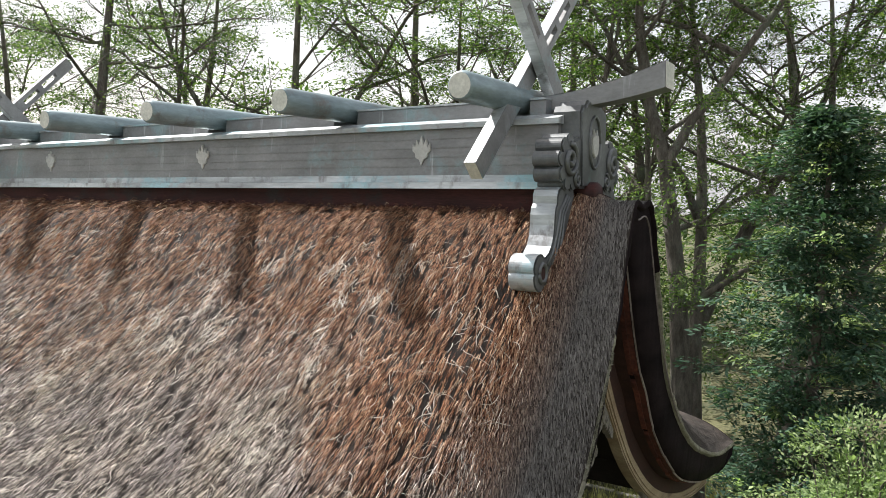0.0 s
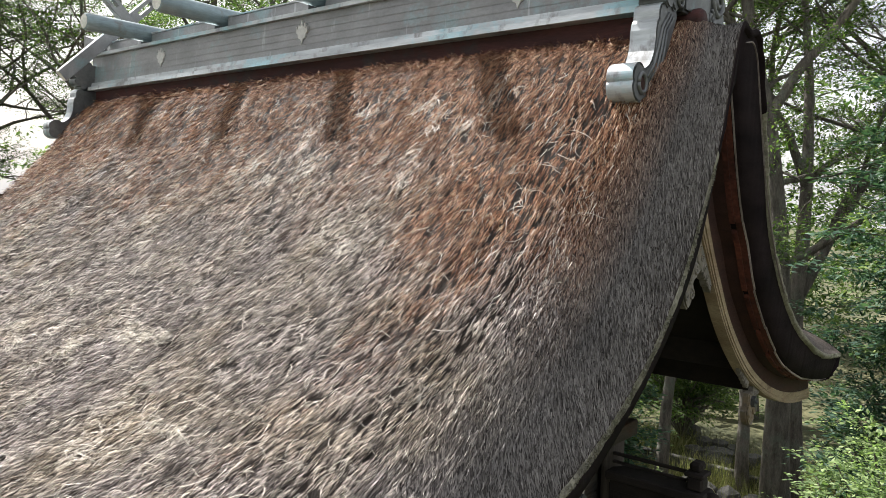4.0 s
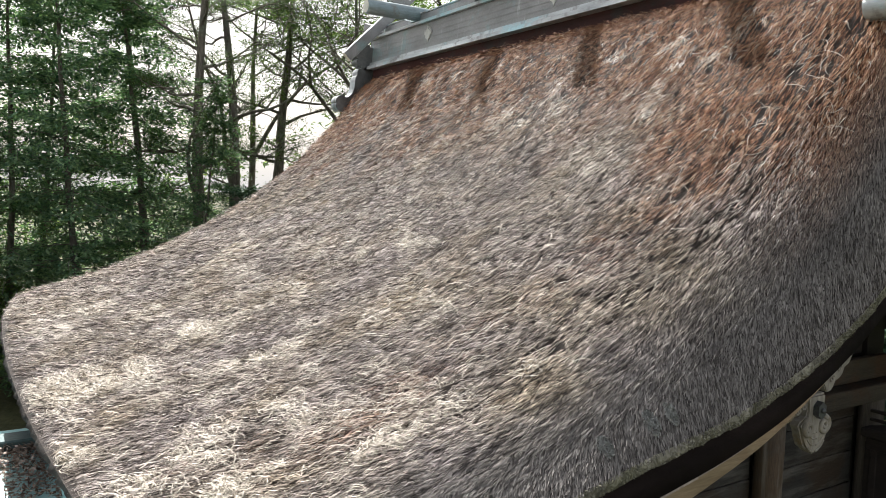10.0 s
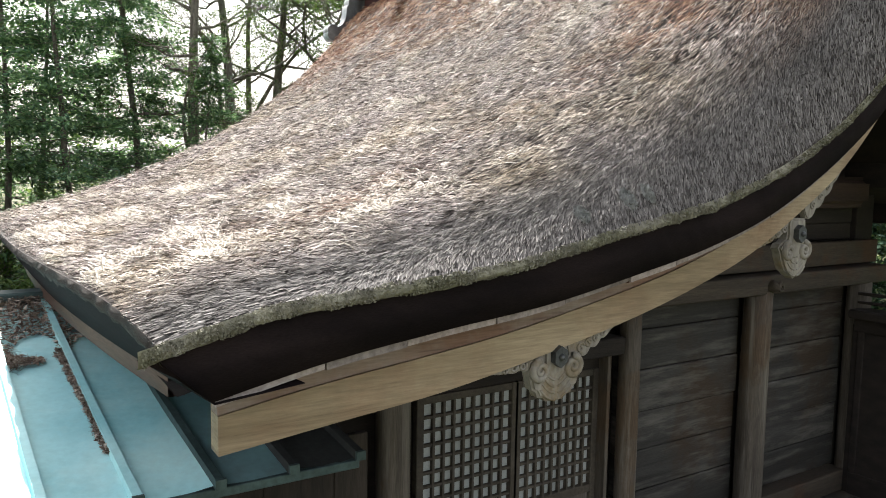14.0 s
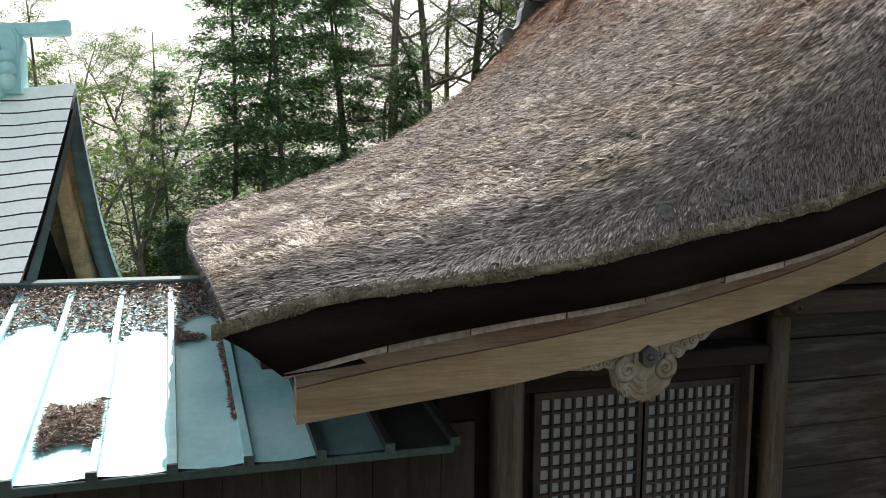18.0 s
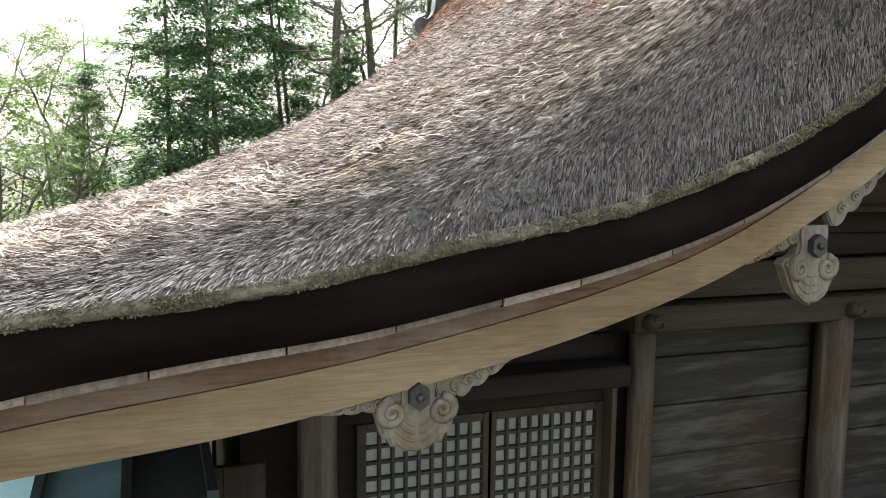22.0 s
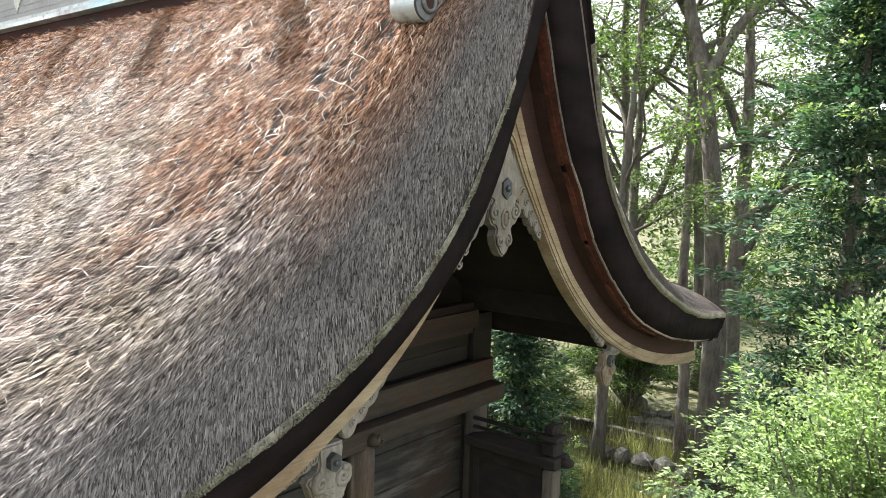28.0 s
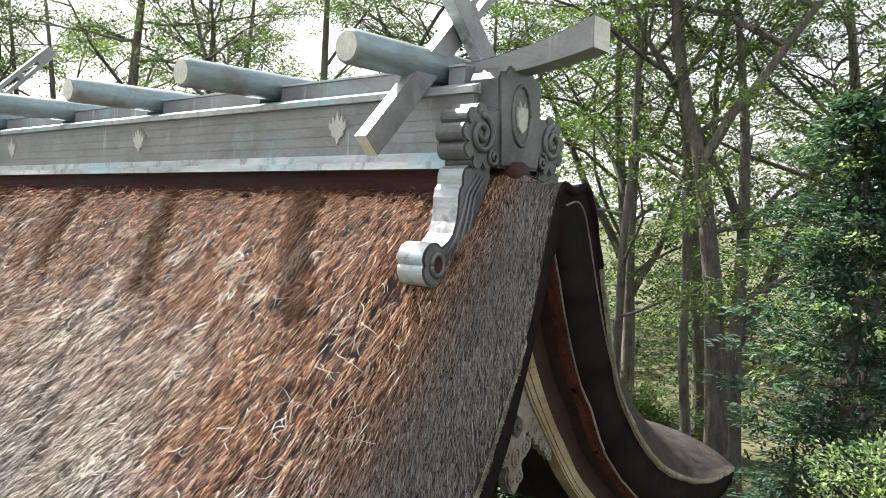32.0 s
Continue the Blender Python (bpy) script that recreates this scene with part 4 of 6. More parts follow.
for i, x in enumerate(LOGS):
    half = 1.0
    ys = np.array([-half, -half + 0.012, -half + 0.03, -0.5, 0, 0.5, half - 0.03, half - 0.012, half]) + C
    rr = np.array([0.088, 0.1, 0.105, 0.107, 0.108, 0.107, 0.105, 0.1, 0.088])
    log = tube("ridge_log", np.stack([np.full(9, x), ys, np.full(9, 8.893)], -1), rr, M_LOG, hall, "short round ridge log in bluish green copper", sides=24)
    for s in (-1, 1):
        a = np.linspace(0, 2 * np.pi, 24, endpoint=False)
        ring = np.stack([x + 0.086 * np.cos(a), np.full(24, C + s * (half + 0.003)), 8.893 + 0.086 * np.sin(a)], -1)
        piece("end_disc", ring, [tuple(range(24)) if s > 0 else tuple(range(24))[::-1]], M_LOGEND, log, "pale bare log end")
for x in (-2.47, -5.08, -7.74):
    y, z = C - 0.318, 8.515
    out = [(0, -0.12), (0.02, -0.07), (0.055, -0.055), (0.06, -0.02), (0.085, 0.0), (0.082, 0.06), (0.058, 0.025), (0.045, 0.09), (0.024, 0.045), (0.0, 0.12), (-0.024, 0.045), (-0.045, 0.09), (-0.058, 0.025), (-0.082, 0.06), (-0.085, 0.0), (-0.06, -0.02), (-0.055, -0.055), (-0.02, -0.07)]
    n = len(out)
    v = [(x + a, y - 0.012, z + b) for a, b in out] + [(x + a, y + 0.03, z + b) for a, b in out]
    f = [tuple(range(n))] + [(i, n + i, n + (i + 1) % n, (i + 1) % n) for i in range(n)]
    piece("leaf_crest", v, f, M_CREST, ridge, "pale leaf-shaped copper crest")


def crossed_boards(x):
    """Two forked finial boards that cross over the ridge."""
    for s, off in ((1, -0.055), (-1, 0.055)):
        d = Vector((0, s * 0.72, 0.70)).normalized()
        p0 = Vector((x + off, C - s * 0.86, 8.33))
        length = 2.35
        w = 0.075
        at = lambda a, b: p0 + d * a + Vector((0, -d.z, d.y)) * b  # noqa: E731
        bm = bmesh.new()
        # board with two slots towards its upper end
        rows = [0.0, 1.45, 1.72, 1.80, 2.07, length]
        for i in range(len(rows) - 1):
            slot = i in (1, 3)
            for lo, hi in (((-w, -0.028), (0.028, w)) if slot else ((-w, w),)):
                pts = []
                for hx in (-0.045, 0.045):
                    for a, b in ((rows[i], lo), (rows[i + 1], lo), (rows[i + 1], hi), (rows[i], hi)):
                        q = at(a, b)
                        pts.append(bm.verts.new((q.x + hx, q.y, q.z)))
                for idx in ((0, 1, 2, 3), (7, 6, 5, 4), (0, 4, 5, 1), (1, 5, 6, 2), (2, 6, 7, 3), (3, 7, 4, 0)):
                    bm.faces.new([pts[k] for k in idx])
        bmesh.ops.remove_doubles(bm, verts=bm.verts[:], dist=0.0005)
        bmesh.ops.recalc_face_normals(bm, faces=bm.faces[:])
        board = part("crossed_board", bm, M_RIDGE, hall, "slanting copper-clad board of the crossed ridge finial")
        for e in (-1, 1):
            a, b = at(0.0, e * (w + 0.003)), at(length, e * (w + 0.003))
            v = [(a.x - 0.045, a.y, a.z), (a.x + 0.045, a.y, a.z), (b.x + 0.045, b.y, b.z), (b.x - 0.045, b.y, b.z)]
            piece("edge_sheet", v, [(0, 1, 2, 3)], M_RIDGE_EDGE, board)
        a, b = at(-0.004, -w), at(-0.004, w)
        piece("end_sheet", [(a.x - 0.045, a.y, a.z), (a.x + 0.045, a.y, a.z), (b.x + 0.045, b.y, b.z), (b.x - 0.045, b.y, b.z)], [(0, 1, 2, 3)], M_LOGEND, board, "pale board end")


crossed_boards(-1.62)
crossed_boards(2 * MID_X + 1.62)


def upturned_beam(sx):
    mx = lambda v: MID_X + sx * (v - MID_X)  # noqa: E731
    n = 18
    t = np.linspace(0, 1, n)
    x = -1.72 + 1.12 * t
    lo = 8.80 + 0.12 * t**2.2
    hi = 8.905 + 0.195 * t**2.0
    wd = 0.085 + 0.02 * t
    v = np.concatenate([np.stack([mx(x), C + a * wd, z], -1) for a, z in ((-1, lo), (1, lo), (1, hi), (-1, hi))])
    f = [(k * n + i, k * n + i + 1, ((k + 1) % 4) * n + i + 1, ((k + 1) % 4) * n + i) for k in range(4) for i in range(n - 1)] + [(0, n, 2 * n, 3 * n)]
    beam = piece("upturned_beam", v, f, M_RIDGE, hall, "upturned copper-clad ridge beam end")
    top = np.concatenate([np.stack([mx(x), C + a * (wd + 0.002), hi + 0.003], -1) for a in (-1, 1)])
    piece("top_sheet", top, [(i, i + 1, n + i + 1, n + i) for i in range(n - 1)], M_RIDGE_EDGE, beam)
    e = [(mx(x[-1] + 0.003), C + a * wd[-1], z) for a, z in ((-1, lo[-1]), (1, lo[-1]), (1, hi[-1]), (-1, hi[-1]))]
    piece("end_sheet", e, [(0, 1, 2, 3)], M_LOGEND, beam, "pale beam end")


upturned_beam(1)
upturned_beam(-1)


def finial(sx):
    mx = lambda v: MID_X + sx * (v - MID_X)  # noqa: E731
    f0, f1 = mx(-1.36), mx(-1.14)
    block = plate("ridge_end_block", [(C + a, b) for a, b in ((-0.235, 8.22), (0.235, 8.22), (0.25, 8.70), (0.255, 8.77), (0.225, 8.815), (0.17, 8.82), (0.13, 8.86), (0.06, 8.872), (-0.06, 8.872), (-0.13, 8.86), (-0.17, 8.82), (-0.225, 8.815), (-0.255, 8.77), (-0.25, 8.70))],
                  f0, f1, M_ONI, hall, "dark copper ridge end ornament with a leaf crest", 0.018)
    fx = mx(-1.138)
    t = np.linspace(0, 2 * np.pi, 29)
    tube("oval_frame", np.stack([np.full_like(t, fx), C + 0.105 * np.cos(t), 8.56 + 0.19 * np.sin(t)], -1), 0.014, M_ONI, block, sides=6)
    out = [(0, -0.11), (0.05, -0.07), (0.065, 0.0), (0.06, 0.06), (0.035, 0.05), (0.03, 0.10), (0.01, 0.06), (-0.01, 0.06), (-0.03, 0.10), (-0.035, 0.05), (-0.06, 0.06), (-0.065, 0.0), (-0.05, -0.07)]
    plate("leaf_crest", [(C + a, 8.555 + b) for a, b in out], mx(-1.145), mx(-1.126), M_CREST, block, "pale leaf crest", 0.004)
    for s in (-1, 1):
        a = np.linspace(1.72 * math.pi, 0.40 * math.pi, 61)
        k = (a - a[-1]) / (a[0] - a[-1])
        rr = 0.165 + 0.042 * np.abs(np.sin(6 * math.pi * k)) ** 0.55
        lob = [(C + s * 0.40 - s * r_ * math.cos(q), 8.395 + r_ * math.sin(q)) for q, r_ in zip(a, rr)] + [(C + s * 0.20, 8.60), (C + s * 0.20, 8.22)]
        wing = plate("cloud_scroll", lob if s * sx > 0 else lob[::-1], f0, mx(-1.155), M_ONI, block, "cloud scroll of dark copper", 0.012)
        tube("scroll", spiral(C + s * 0.42, 8.41, 0.12, 1.7, mx(-1.15), math.pi / 2, s), 0.022, M_ONI, wing, sides=7)
        tube("scroll", spiral(C + s * 0.29, 8.28, 0.06, 1.4, mx(-1.15), math.pi / 2, -s), 0.014, M_ONI, wing, sides=6)
        # fin that runs down the slope and ends in a lobed curl
        bulb = [(0.775 + (0.10 + 0.03 * abs(math.sin(1.65 * q)) ** 0.5) * math.cos(q), 7.65 + (0.10 + 0.03 * abs(math.sin(1.65 * q)) ** 0.5) * math.sin(q)) for q in np.linspace(radians(118), radians(-112), 34)]
        fin = [(0.28, 8.16), (0.30, 8.25), (0.38, 8.262), (0.43, 8.25), (0.455, 8.22), (0.50, 8.222), (0.54, 8.20), (0.558, 8.16), (0.556, 8.11), (0.58, 8.08), (0.592, 8.03), (0.594, 7.96), (0.606, 7.89), (0.635, 7.82), (0.68, 7.775)] + bulb + [(0.66, 7.58), (0.58, 7.66), (0.50, 7.75), (0.40, 7.92)]
        leg = plate("slope_fin", [(C + s * a_ * 1.06 - s * 0.02, b_) for a_, b_ in (fin if s * sx < 0 else fin[::-1])], f0, mx(-1.175), M_ONI, block, "fin of the ridge end running down the thatch", 0.012)
        for k in range(3):
            line = [(0.40 - 0.03 * k, 8.17 - 0.01 * k), (0.50 - 0.035 * k, 8.06 - 0.01 * k), (0.545 - 0.045 * k, 7.92), (0.60 - 0.05 * k, 7.79 - 0.005 * k), (0.68 - 0.055 * k, 7.70 - 0.005 * k)]
            tube("groove_rib", [(mx(-1.172), C + s * p * 1.06, q) for p, q in line], 0.012, M_ONI, leg, sides=6)
        # folded sheet over the outer edge, its sky light put into a pale colour
        rim = [(C + s * a_ * 1.06 - s * 0.02 + s * 0.004, b_ + 0.003) for a_, b_ in fin[1:15] + [(0.775 + 1.02 * (a_ - 0.775), 7.65 + 1.02 * (b_ - 7.65)) for a_, b_ in bulb]]
        v = [(xx, a_, b_) for xx in (f0, mx(-1.178)) for a_, b_ in rim]
        m = len(rim)
        piece("rim_sheet", v, [(i, i + 1, m + i + 1, m + i) for i in range(m - 1)], M_RIDGE_EDGE, leg, "folded copper edge, sky light put into its pale colour")
        tube("curl_rim", [(mx(-1.172), C + s * (0.80 + 0.055 * math.cos(q)), 7.65 + 0.062 * math.sin(q)) for q in np.linspace(0, 2 * math.pi, 17)], 0.016, M_ONI, leg, sides=6)
        # eye of the curl: a flat dark disc in place of a shaded hollow
        plate("curl_eye", [(C + s * 0.80 + 0.046 * math.cos(q), 7.65 + 0.052 * math.sin(q)) for q in np.linspace(0, 2 * math.pi, 12, endpoint=False)], mx(-1.19), mx(-1.171), M_SOFFIT, leg, "dark disc standing for the shaded hollow of the curl", 0.002)


finial(1)
finial(-1)

# ---------------------------------------------------------------- the shrine hall: gable wall, posts, beams, lattice
FLOOR, WALL = 2.5, -2.5


def post(y, x, r, z0, z1, label="weathered round timber post"):
    z = np.linspace(z0, z1, 9)
    wob = 0.004 * np.sin(np.arange(9) * 1.7 + y)
    return tube("post", np.stack([x + wob, y - wob, z], -1), r * np.linspace(1.03, 0.97, 9), M_POST, hall, label, sides=16)


ys = np.linspace(2.35, 8.05, 60)
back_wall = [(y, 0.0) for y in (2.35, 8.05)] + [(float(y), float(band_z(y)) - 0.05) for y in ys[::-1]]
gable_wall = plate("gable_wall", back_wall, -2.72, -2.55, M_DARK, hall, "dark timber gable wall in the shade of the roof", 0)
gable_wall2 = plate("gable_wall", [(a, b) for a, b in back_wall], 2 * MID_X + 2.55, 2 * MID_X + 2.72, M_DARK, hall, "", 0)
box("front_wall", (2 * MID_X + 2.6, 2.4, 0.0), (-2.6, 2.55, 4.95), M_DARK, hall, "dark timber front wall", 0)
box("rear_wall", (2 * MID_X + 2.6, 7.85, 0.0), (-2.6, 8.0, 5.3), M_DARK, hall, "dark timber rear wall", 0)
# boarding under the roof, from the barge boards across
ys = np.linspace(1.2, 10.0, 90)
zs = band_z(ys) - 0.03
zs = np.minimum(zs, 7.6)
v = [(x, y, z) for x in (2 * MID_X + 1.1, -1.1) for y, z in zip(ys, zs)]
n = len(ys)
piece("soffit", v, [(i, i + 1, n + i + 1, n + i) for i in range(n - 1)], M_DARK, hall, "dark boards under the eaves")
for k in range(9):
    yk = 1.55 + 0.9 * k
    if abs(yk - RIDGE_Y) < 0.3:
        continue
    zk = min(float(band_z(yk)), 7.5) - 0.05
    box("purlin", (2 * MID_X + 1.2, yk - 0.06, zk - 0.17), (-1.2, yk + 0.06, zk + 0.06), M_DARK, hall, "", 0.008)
for y, x, r in ((2.74, -2.36, 0.11), (4.722, -2.34, 0.082), (6.235, -2.34, 0.12), (7.80, -2.34, 0.11)):
    post(y, x, r, 0.0, 4.56)
# tie beams along the wall
box("wall_beam", (-2.47, 4.60, 4.53), (-2.23, 8.12, 4.69), M_BEAM, hall, "weathered head beam over the posts", 0.012)
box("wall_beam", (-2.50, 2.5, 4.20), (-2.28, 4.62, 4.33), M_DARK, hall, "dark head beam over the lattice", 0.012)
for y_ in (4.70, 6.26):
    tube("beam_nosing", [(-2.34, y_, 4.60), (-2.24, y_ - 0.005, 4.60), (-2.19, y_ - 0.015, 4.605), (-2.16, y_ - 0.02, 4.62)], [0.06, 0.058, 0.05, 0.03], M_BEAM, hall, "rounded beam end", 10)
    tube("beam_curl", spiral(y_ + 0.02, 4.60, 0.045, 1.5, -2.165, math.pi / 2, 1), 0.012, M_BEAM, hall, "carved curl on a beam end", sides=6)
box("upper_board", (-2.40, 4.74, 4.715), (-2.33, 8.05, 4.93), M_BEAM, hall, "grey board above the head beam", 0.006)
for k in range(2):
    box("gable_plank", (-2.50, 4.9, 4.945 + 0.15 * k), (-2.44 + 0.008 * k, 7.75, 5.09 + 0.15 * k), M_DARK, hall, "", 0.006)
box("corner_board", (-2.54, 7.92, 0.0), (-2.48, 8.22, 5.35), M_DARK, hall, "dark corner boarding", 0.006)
bm = bmesh.new()
bmesh.ops.create_cube(bm, size=1, matrix=Matrix.Translation((-2.33, 6.3, 5.385)) @ Matrix.Diagonal((0.22, 2.76, 0.28, 1)))
bmesh.ops.bevel(bm, geom=[e for e in bm.edges], offset=0.06, segments=3, affect='EDGES')
part("rainbow_beam", bm, M_GABLE, hall, "rounded reddish tie beam in the gable")
box("bearing_block", (-2.46, 6.05, 5.56), (-2.24, 6.35, 5.75), M_DARK, hall, "", 0.02)
box("bearing_block", (-2.44, 6.62, 5.53), (-2.24, 6.90, 5.68), M_DARK, hall, "", 0.02)
for s in (-1, 1):
    tube("gable_strut", [(-2.45, 6.3 + s * 0.15, 6.45), (-2.45, 6.3 + s * 0.75, 5.62)], 0.07, M_DARK, hall, "", 6)
box("king_post", (-2.5, 6.22, 5.56), (-2.36, 6.42, 7.2), M_DARK, hall, "", 0.01)
# plank bays
for a, b in ((4.81, 6.11), (6.36, 7.70)):
    z = FLOOR + 0.2
    while z < 4.5:
        h = min(0.30 + 0.05 * rng.random(), 4.525 - z)
        bow = rng.uniform(-0.012, 0.012)
        box("wall_plank", (-2.55, a - 0.05, z), (-2.46 + bow, b + 0.05, z + h - 0.007), M_PLANK, hall, "", 0.008)
        z += h
    box("floor_sill", (-2.5, a - 0.03, FLOOR), (-2.30, b + 0.03, FLOOR + 0.2), M_BEAM, hall, "", 0.01)
# lattice windows
def lattice(y0, y1, z0, z1, cols, rows):
    window = under(new("lattice_window"), hall, "fine timber lattice backed with white paper")
    box("paper", (-2.535, y0 + 0.004, z0 + 0.004), (-2.523, y1 - 0.004, z1 - 0.004), M_PAPER, window, "white paper behind the lattice", 0)
    for lo, hi in (((-2.54, y0 - 0.055, z0 - 0.5), (-2.485, y0, z1 + 0.05)), ((-2.54, y1, z0 - 0.5), (-2.485, y1 + 0.055, z1 + 0.05)), ((-2.54, y0 + 0.001, z1), (-2.486, y1 - 0.001, z1 + 0.05)), ((-2.54, y0 + 0.001, z0 - 0.06), (-2.486, y1 - 0.001, z0))):
        box("frame", lo, hi, M_LATTICE, window, "", 0.004)
    box("lower_panel", (-2.53, y0, z0 - 0.5), (-2.51, y1, z0 - 0.061), M_POST, window, "plain lower panel", 0)
    py, pz = (y1 - y0) / cols, (z1 - z0) / rows
    for c in range(1, cols):
        y = y0 + py * c
        box("bar", (-2.521, y - 0.0095, z0), (-2.490, y + 0.0095, z1), M_LATTICE, window, "", 0.002)
    for r in range(1, rows):
        z = z0 + pz * r
        box("bar", (-2.523, y0, z - 0.0095), (-2.494, y1, z + 0.0095), M_LATTICE, window, "", 0.002)


lattice(3.035, 3.745, 3.17, 4.01, 9, 9)
lattice(3.83, 4.505, 3.17, 4.01, 9, 9)
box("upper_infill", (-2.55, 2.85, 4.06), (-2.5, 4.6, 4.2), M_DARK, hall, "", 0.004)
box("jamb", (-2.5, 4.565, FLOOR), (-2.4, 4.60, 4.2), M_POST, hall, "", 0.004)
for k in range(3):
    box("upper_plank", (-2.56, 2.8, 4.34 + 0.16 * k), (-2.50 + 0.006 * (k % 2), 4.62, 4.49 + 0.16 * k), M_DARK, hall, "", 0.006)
# deck, railing, side screen
for k in range(8):
    box("deck_board", (-2.5 + 0.165 * k, 2.45, FLOOR - 0.05), (-2.5 + 0.165 * k + 0.158, 8.0, FLOOR), M_PLANK, hall, "", 0.005)
box("deck_beam", (-1.26, 2.45, FLOOR - 0.25), (-1.14, 8.0, FLOOR - 0.053), M_BEAM, hall, "", 0.01)
for y in (2.6, 4.4, 6.1, 7.8):
    box("deck_post", (-1.28, y - 0.06, 0.0), (-1.16, y + 0.06, FLOOR - 0.252), M_BEAM, hall, "", 0.01)
    box("rail_post", (-1.27, y - 0.045, FLOOR + 0.003), (-1.18, y + 0.045, FLOOR + 0.55), M_BEAM, hall, "", 0.01)
tube("hand_rail", [(-1.225, 2.3, 3.08), (-1.225, 5, 3.08), (-1.225, 7.6, 3.08)], 0.038, M_POST, hall, "round handrail", 10)
for z in (2.66, 2.86):
    box("rail", (-1.255, 2.5, z - 0.03), (-1.195, 7.55, z + 0.03), M_BEAM, hall, "", 0.006)
screen = under(new("side_screen"), hall, "dark board screen closing the end of the deck")
box("screen_panel", (-2.30, 7.66, FLOOR), (-1.49, 7.71, 4.14), M_DARK, screen, "", 0.004)
box("screen_post", (-1.49, 7.61, FLOOR - 0.4), (-1.38, 7.75, 4.16), M_POST, screen, "grey square post", 0.01)
box("screen_cap", (-2.30, 7.55, 4.205), (-1.33, 7.82, 4.29), M_DARK, screen, "", 0.015)
box("screen_moulding", (-2.28, 7.63, 4.08), (-1.50, 7.659, 4.20), M_DARK, screen, "", 0.006)
for lo, hi in (((-2.24, 7.64, 2.72), (-2.18, 7.659, 4.08)), ((-1.58, 7.64, 2.72), (-1.50, 7.659, 4.08)), ((-2.24, 7.64, FLOOR), (-1.50, 7.659, 2.715))):
    box("screen_frame", lo, hi, M_DARK, screen, "", 0.008)
box("post_head", (-1.515, 7.60, 4.292), (-1.365, 7.76, 4.42), M_DARK, screen, "dark moulded post head", 0.02)
box("post_cap", (-1.535, 7.58, 4.425), (-1.345, 7.78, 4.465), M_DARK, screen, "", 0.012)
box("post_crown", (-1.50, 7.61, 4.468), (-1.38, 7.75, 4.56), M_DARK, screen, "", 0.03)
for z, h in ((4.34, 0.025), (4.42, 0.03)):
    box("screen_rail", (-2.28, 7.665, z), (-1.54, 7.705, z + h), M_DARK, screen, "", 0.006)
tube("cap_horn", [(-1.35, 7.69, 4.245), (-1.29, 7.69, 4.25), (-1.245, 7.69, 4.265)], [0.05, 0.046, 0.03], M_DARK, screen, "upturned end of the cap", 8)
# eave board along the front, bowed with the eave
fx_ = np.linspace(2 * MID_X + 1.3, -1.3, 40)
fy_ = eave_y(fx_) + 0.20
zb_ = np.interp(fy_, [0.86, 1.3], [4.57, 4.665])
zt_ = np.interp(fy_, [0.86, 1.3], [4.645, 4.745])
strip("eave_board", [np.stack([fx_, fy_ + o, z], -1) for o, z in ((0, zt_), (0, zb_), (0.06, zb_), (0.06, zt_))], M_EAVE, "reddish brown eave board", hall)


# ---------------------------------------------------------------- copper-roofed passage in front
passage = thing("roofed_passage", "low passage with a seamed verdigris copper roof, littered with dry leaves", "passage")
CU_EAVE, CU_RIDGE = (-1.70, 4.10), (-4.25, 4.57)
SEAMS = [1.165 + 0.34 * k for k in range(-8, 4)]


def cu_y(x, y):
    """The passage stands a little askew: its seams drift as they rise."""
    return y + 0.056 * (x - CU_EAVE[0])


def cu_z(x):
    t = (np.asarray(x) - CU_EAVE[0]) / (CU_RIDGE[0] - CU_EAVE[0])
    return CU_EAVE[1] + (CU_RIDGE[1] - CU_EAVE[1]) * (0.86 * t + 0.14 * t * t)


cx = np.linspace(CU_EAVE[0], CU_RIDGE[0], 14)
for a, b in zip(SEAMS[:-1], SEAMS[1:]):
    wob = np.linspace(0, 1, 7)
    rows = []
    for t in wob:
        rows.append([(x, cu_y(x, a + (b - a) * t), float(cu_z(x)) - 0.012 * math.sin(math.pi * t) + 0.004 * float(patches(x, a + t, 0.4, 41))) for x in cx])
    v = [p for r in rows for p in r]
    n = len(cx)
    f = [(i * n + j, i * n + j + 1, (i + 1) * n + j + 1, (i + 1) * n + j) for i in range(6) for j in range(n - 1)]
    # bays under the thatch eave take darker copper in place of shade
    shaded_bay = a > 1.4
    piece("copper_sheet", v, f, (M_COPPER_SHADE if a < 1.7 else M_COPPER_DEEP_SHADE) if shaded_bay else M_COPPER, passage, "copper sheet under the eave, its shade put into the colour" if shaded_bay else "", True)
for s in SEAMS:
    v, q = [], []
    for j, x in enumerate(cx):
        z = float(cu_z(x))
        x2 = x + (0.02 if j == 0 else 0)
        ys_ = cu_y(x, s)
        v += [(x2, ys_ - 0.024, z - 0.01), (x2, ys_ - 0.019, z + 0.032), (x2, ys_ + 0.019, z + 0.032), (x2, ys_ + 0.024, z - 0.01)]
    f = [(4 * j + k, 4 * j + k + 1, 4 * j + k + 5, 4 * j + k + 4) for j in range(len(cx) - 1) for k in range(3)] + [(0, 3, 2, 1)]
    # seams darken from bay to bay too, shade put into their colour
    piece("standing_seam", v, f, M_COPPER if s < 1.4 else M_COPPER_DARK if s < 1.7 else M_COPPER_DEEP_SHADE, passage, "folded copper seam")
    box("seam_end", (CU_EAVE[0] + 0.015, s - 0.024, 4.09), (CU_EAVE[0] + 0.035, s + 0.024, 4.134), M_COPPER_DARK, passage, "", 0)
